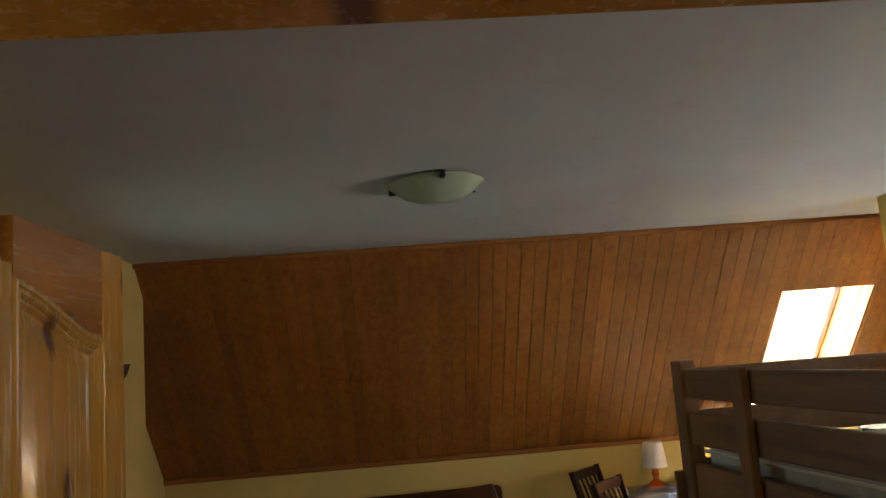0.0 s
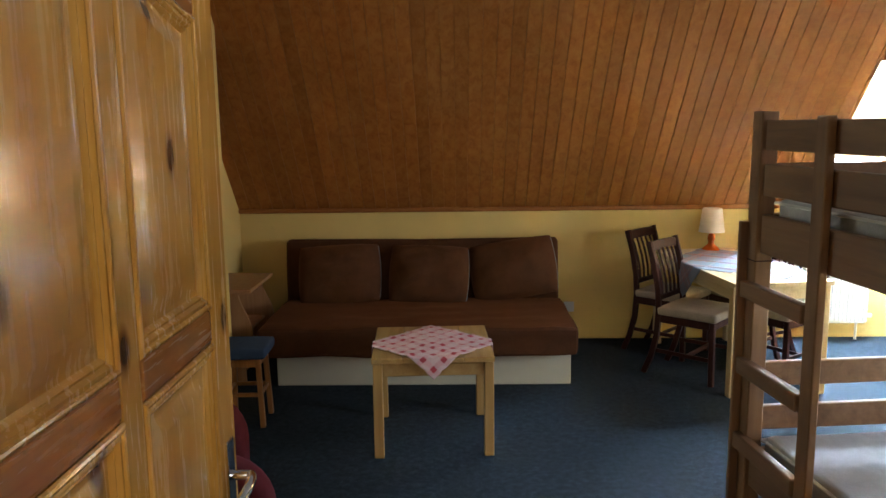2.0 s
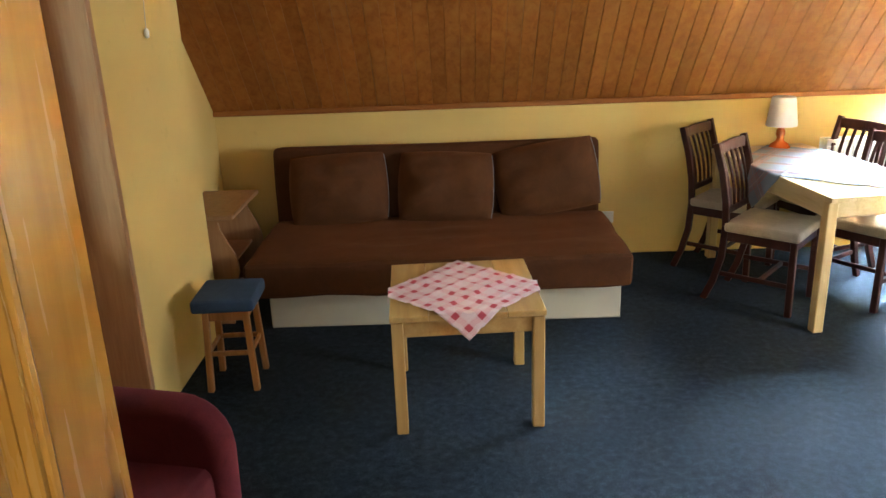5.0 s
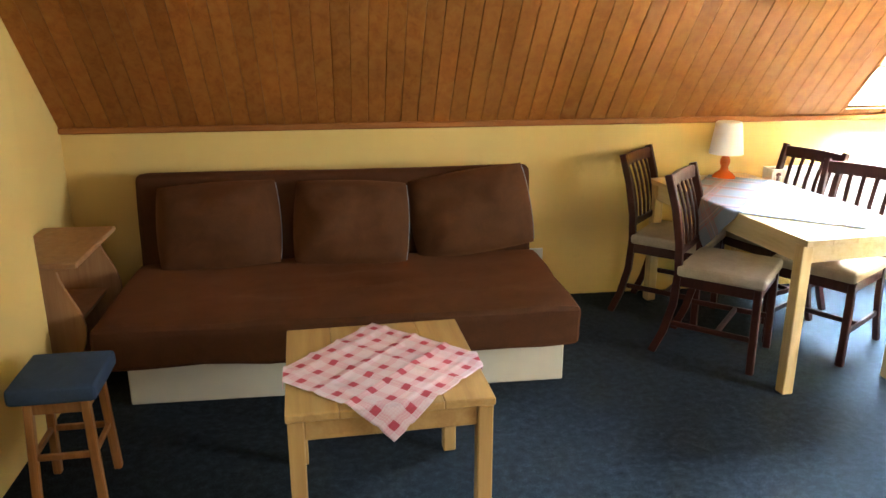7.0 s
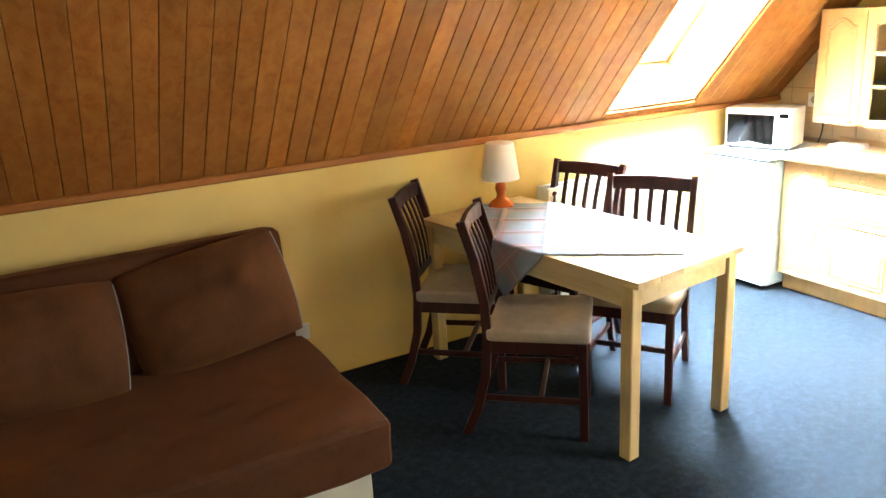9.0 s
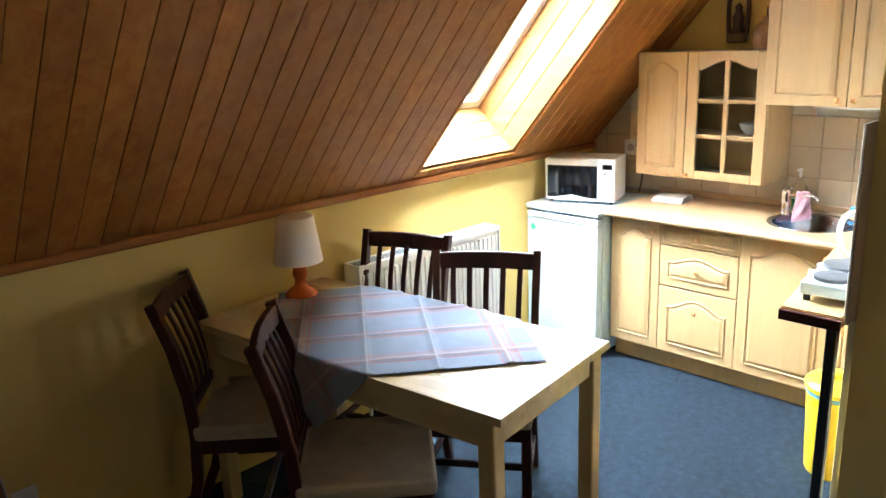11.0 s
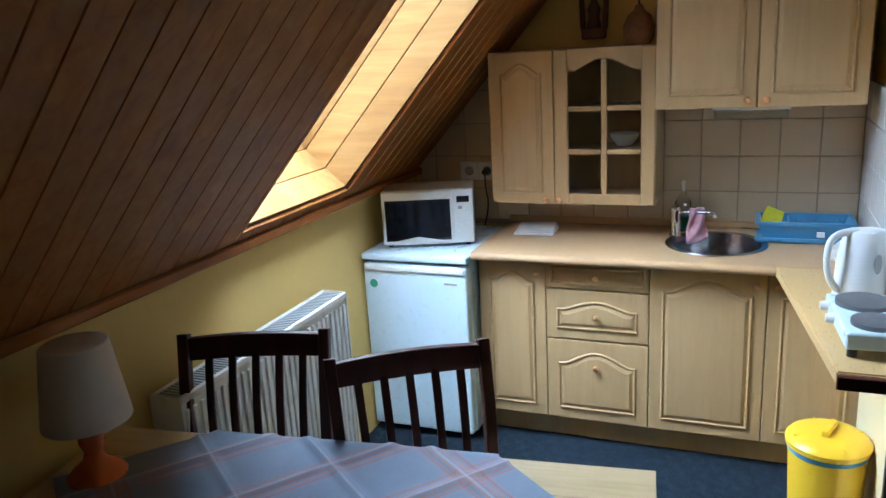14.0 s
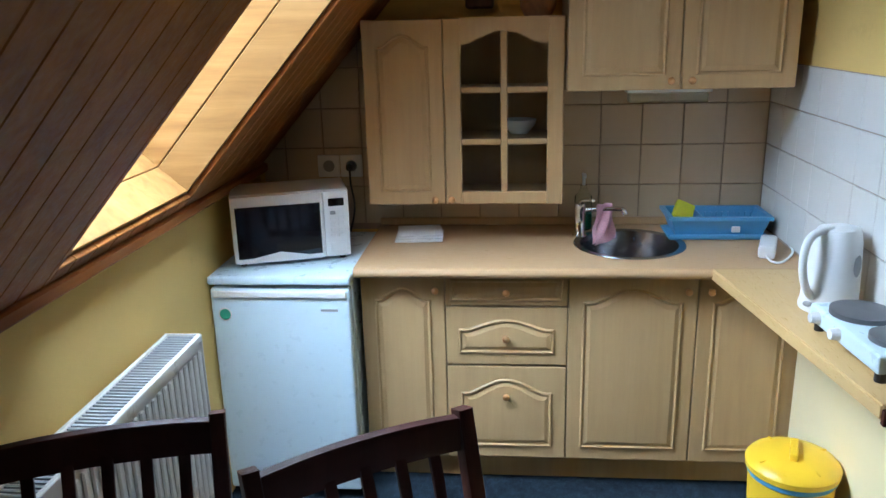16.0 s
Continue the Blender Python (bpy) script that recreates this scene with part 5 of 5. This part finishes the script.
bmesh.ops.remove_doubles(bm, verts=bm.verts[:], dist=0.0005)
ob = single("dishcloth", bm, M_PINK, "pink dishcloth hung over the tap", "cloth", pose(3.998, -1.298, TOPZ + 0.110, 0, 0, -65), smooth=60)
mod = ob.modifiers.new("thickness", "SOLIDIFY")
mod.thickness = 0.002
sb = thing("soap_bottle", "clear pump bottle of green washing-up liquid", "bottle", pose(4.12, -1.235, TOPZ))
part("bottle", lathe([(0, 0.001), (0.030, 0.001), (0.032, 0.01), (0.032, 0.12), (0.012, 0.15), (0.012, 0.165), (0, 0.165)], 20), M_BOTTLE, sb, smooth=50)
part("liquid", lathe([(0, 0.004), (0.028, 0.004), (0.028, 0.06), (0, 0.06)], 20), M_GREEN, sb, "green liquid", 50)
bm = rod(bmesh.new(), (0, 0, 0.165), (0, 0, 0.20), 0.006)
box(bm, (-0.035, -0.007, 0.196), (0.012, 0.007, 0.208), 0.003)
part("pump", bm, M_WHITEPLASTIC, sb)

# dish rack with sponge
RK = pose(3.965, -1.525, TOPZ + 0.001, 0, 0, -90)
rk = thing("dish_rack", "blue plastic dish drainer tray on the worktop", "dish rack", RK)
bm = bmesh.new()
RW, RD, RH2 = 0.33, 0.17, 0.072
loops = []
for gx_, gy_, z in ((0.02, 0.015, 0.0), (0.0, 0.0, RH2 - 0.012), (-0.010, -0.010, RH2 - 0.012), (-0.010, -0.010, RH2), (0.006, 0.006, RH2), (0.026, 0.021, 0.006)):
    loops.append([bm.verts.new(p) for p in ((gx_, gy_, z), (RW - gx_, gy_, z), (RW - gx_, RD - gy_, z), (gx_, RD - gy_, z))])
for a, b in zip(loops, loops[1:]):
    for i in range(4):
        bm.faces.new((a[i], a[(i + 1) % 4], b[(i + 1) % 4], b[i]))
bm.faces.new(loops[0][::-1])
bm.faces.new(loops[-1])
part("tray", bm, M_BLUEPL, rk, at=pose(0, 0, 0.008))
part("drip_tray", bx((-0.006, -0.008, 0.0), (RW + 0.006, RD + 0.006, 0.0085), 0.004, None, 2), M_BLUEPL, rk, "flat blue drip tray")
part("drip_rim", bx((-0.012, -0.014, 0.006), (RW + 0.012, -0.007, 0.020), 0.003, None, 2), M_BLUEPL, rk)
for k in range(9):
    part("prong", rod(bmesh.new(), (0.14 + k * 0.02, 0.03, 0.006), (0.14 + k * 0.02, 0.03, 0.07), 0.003, 0.003, 8), M_BLUEPL, rk)
    part("prong", rod(bmesh.new(), (0.14 + k * 0.02, 0.12, 0.006), (0.14 + k * 0.02, 0.12, 0.07), 0.003, 0.003, 8), M_BLUEPL, rk)
part("divider", bx((0.105, 0.022, 0.006), (0.111, 0.138, 0.075), 0.002), M_BLUEPL, rk)
part("tag", bx((0.205, -0.0025, 0.025), (0.232, 0.0065, 0.045), 0.001), M_PAPER, rk, "small pale sticker")
bm = bx((-0.038, -0.012, -0.030), (0.036, 0.012, 0.036), 0.010, None, 2)
single("sponge", soft(bm, 2, 0.006, 4, 20), M_LIME, "lime yellow cleaning cloth in the dish drainer", "sponge", RK @ pose(0.052, 0.062, 0.085, -18, 24, 10), smooth=60)

# folded towel on the worktop
tw = thing("folded_towel", "small stack of folded white paper on the worktop", "towel", pose(4.0, -0.64, TOPZ + 0.001, 0, 0, 6))
for k in range(3):
    bm = bx((-0.075 + 0.003 * k, -0.085 + 0.002 * k, 0.009 * k), (0.075 - 0.002 * k, 0.085 - 0.004 * k, 0.009 * k + 0.0085), 0.003, None, 2)
    part("layer", bm, M_PAPER, tw, at=pose(0, 0, 0, 0, 0, 3 * k - 3))

# power strip, kettle, hotplate
ps = thing("power_strip", "white triple socket strip with a white cord", "power strip", pose(3.80, -1.80, TOPZ + 0.001, 0, 0, -20))
part("body", bx((-0.075, -0.026, 0), (0.075, 0.026, 0.045), 0.012, None, 3), M_WHITEPLASTIC, ps)
for k in (-1, 0, 1):
    part("well", rod(bmesh.new(), (k * 0.045, -0.0265, 0.024), (k * 0.045, -0.024, 0.024), 0.014, 0.014, 16), M_GREYPLASTIC, ps)
part("cord", wiggly([(-0.075, 0, 0.012), (-0.11, -0.02, 0.005), (-0.10, -0.05, 0.005), (0.02, -0.075, 0.005), (0.12, -0.06, 0.005)], 0.004), M_WHITEPLASTIC, ps)
kt = thing("kettle", "white plastic jug kettle with a looped handle", "kettle", pose(3.30, -1.80, TOPZ + 0.002, 0, 0, 30) @ Matrix.Diagonal((0.88, 0.88, 0.95, 1)))
bm = lathe([(0, 0), (0.082, 0), (0.084, 0.012), (0.080, 0.022), (0.079, 0.03), (0.076, 0.12), (0.066, 0.19), (0.058, 0.215), (0.050, 0.228), (0, 0.235)], 32)
for v in bm.verts:
    if v.co.z > 0.15 and v.co.y < -0.03:
        v.co.y -= 0.25 * (v.co.z - 0.15)
part("jug", bm, M_WHITEPLASTIC, kt, smooth=45)
bm = wiggly([(0.0, 0.02, 0.226), (0.0, 0.075, 0.226), (0.0, 0.112, 0.208), (0.0, 0.126, 0.165), (0.0, 0.120, 0.112), (0.0, 0.098, 0.065), (0.0, 0.072, 0.045)], 0.0115, 12)
part("handle", bm, M_WHITEPLASTIC, kt, smooth=60)
part("water_gauge", lathe([(0, 0), (0.012, 0), (0.014, 0.004), (0, 0.005)], 16), M_GREYPLASTIC, kt, "oval grey water gauge", at=pose(-0.076, 0.0, 0.14, 90, 0, -90) @ Matrix.Diagonal((1, 2.2, 1, 1)))
part("switch", bx((-0.012, 0.078, 0.02), (0.012, 0.098, 0.032), 0.004), M_GREYPLASTIC, kt)
hpz = thing("hotplate", "white two-ring electric hotplate with black feet", "hotplate", pose(3.00, -1.797, TOPZ + 0.002, 0, 0, 4))
part("body", bx((-0.15, -0.075, 0.022), (0.17, 0.085, 0.066), 0.010, None, 3), M_WHITEGOODS, hpz)
part("ring", lathe([(0, 0.066), (0.070, 0.066), (0.070, 0.078), (0.062, 0.081), (0.0, 0.079)], 32, (0.08, 0.005, 0)), M_CAST, hpz, "grey cast ring", 40)
part("ring", lathe([(0, 0.066), (0.058, 0.066), (0.058, 0.078), (0.050, 0.081), (0.0, 0.079)], 32, (-0.075, 0.005, 0)), M_CAST, hpz, "grey cast ring", 40)
for x in (0.02, 0.12):
    part("dial", rod(bmesh.new(), (x, 0.085, 0.044), (x, 0.105, 0.044), 0.015, 0.012), M_WHITEPLASTIC, hpz)
for x in (-0.13, 0.15):
    for y in (-0.06, 0.065):
        part("foot", rod(bmesh.new(), (x, y, 0), (x, y, 0.024), 0.012), M_BLACK, hpz)

# pedal bin
bn = thing("bin", "yellow plastic bin with a domed lid, blue edge showing", "bin", pose(3.28, -1.75, 0) @ Matrix.Diagonal((0.9, 0.9, 1.03, 1)))
part("tub", lathe([(0, 0.0), (0.105, 0.0), (0.110, 0.01), (0.128, 0.33), (0.128, 0.345), (0.120, 0.345), (0.10, 0.012), (0, 0.012)], 36), M_YELLOWPL, bn, smooth=40)
part("liner", lathe([(0.1285, 0.318), (0.1315, 0.322), (0.1300, 0.344), (0.1285, 0.3445)], 36), M_BLUEPL, bn, "blue bag edge", 40)
ld = part("lid", lathe([(0.136, 0.336), (0.138, 0.352), (0.128, 0.364), (0.09, 0.376), (0.0, 0.382), (0.0, 0.372), (0.12, 0.350), (0.132, 0.336)], 40), M_YELLOWPL, bn, smooth=40)
part("lid_grip", bx((-0.012, -0.06, 0.376), (0.012, 0.05, 0.398), 0.006, pose(0, 0, 0, 0, 0, 70), 2), M_YELLOWPL, ld)
for k in range(4):
    part("lid_rib", bx((0.03, -0.003, 0.374), (0.10, 0.003, 0.379), 0.002, pose(0, 0, 0, 0, 3, 90 * k + 20)), M_YELLOWPL, ld)

# carved and woven things on the low wall cabinet
cv = thing("carved_figure", "dark carved wooden loop-handled ornament on the wall", "ornament", pose(X_R - 0.012, -0.86, 1.60, 0, 0, -90))
part("base", bx((-0.05, -0.04, 0), (0.05, -0.001, 0.05), 0.008), M_CARVED, cv)
bm = wiggly([(-0.045, -0.02, 0.04), (-0.05, -0.02, 0.18), (-0.035, -0.02, 0.235), (0.0, -0.02, 0.25), (0.035, -0.02, 0.235), (0.05, -0.02, 0.18), (0.045, -0.02, 0.04)], 0.011, 10)
part("loop", bm, M_CARVED, cv, smooth=60)
part("figure", lathe([(0, 0.05), (0.03, 0.05), (0.022, 0.09), (0.028, 0.12), (0.014, 0.15), (0.018, 0.17), (0, 0.19)], 16, (0, -0.02, 0)), M_CARVED, cv, smooth=60)
bk = thing("woven_vessel", "small brown woven gourd vessel on top of the cabinet", "vessel", pose(4.03, -1.06, 1.571))
part("body", lathe([(0, 0.0), (0.045, 0.0), (0.060, 0.03), (0.062, 0.07), (0.045, 0.11), (0.02, 0.13), (0.014, 0.15), (0.012, 0.15), (0.012, 0.13), (0, 0.12)], 24), M_BASKET, bk, smooth=50)
part("stopper", rod(bmesh.new(), (0, 0, 0.14), (0, 0, 0.19), 0.006, 0.003), M_CARVED, bk)
hg = thing("wall_hanging", "dark red-brown hanging on the partition wall", "wall hanging", pose(2.86, Y_PART - 0.141, 1.50))
part("cloth", bx((0, -0.022, 0), (0.20, -0.001, 0.55), 0.006), M_RED, hg)
part("rod", rod(bmesh.new(), (-0.02, -0.012, 0.555), (0.22, -0.012, 0.555), 0.008), M_DARK, hg)

# ---- tiles, last ----
TS = 0.148
tile_cache = {}


def tile(parent, wdt, hgt, m, material):
    key = (round(wdt, 3), round(hgt, 3), material.name)
    if key not in tile_cache:
        tile_cache[key] = mesh_of("tile", bx((0.0015, -0.008, 0.0015), (wdt - 0.0015, 0.0, hgt - 0.0015), 0.002), material)
    ob = new("tile", tile_cache[key])
    ob.parent = parent
    ob.matrix_basis = m


part("grout_bed", bx((X_R - 0.004, Y_PART, TOPZ - 0.02), (X_R - 0.0001, -0.02, 1.50)), M_GROUT, wk)
part("grout_bed", bx((2.76, Y_PART + 0.0001, TOPZ - 0.02), (X_R - 0.012, Y_PART + 0.004, 1.40)), M_GROUT, wp)
z = TOPZ + 0.004
while z < 1.49:
    h = min(TS, 1.50 - z)
    y = Y_PART + 0.012
    while y < -0.03:
        w = min(TS, -0.02 - y)
        if w > 0.02 and h > 0.02:
            tile(wk, w, h, pose(X_R - 0.004, y + w, z, 0, 0, -90), M_TILE)
        y += TS
    z += TS
z = TOPZ + 0.004
while z < 1.39:
    h = min(TS, 1.40 - z)
    x = X_R - 0.012
    while x > 2.78:
        w = min(TS, x - 2.76)
        if w > 0.02 and h > 0.02:
            tile(wp, w, h, pose(x, Y_PART + 0.004, z, 0, 0, 180), M_TILEW)
        x -= TS
    z += TS
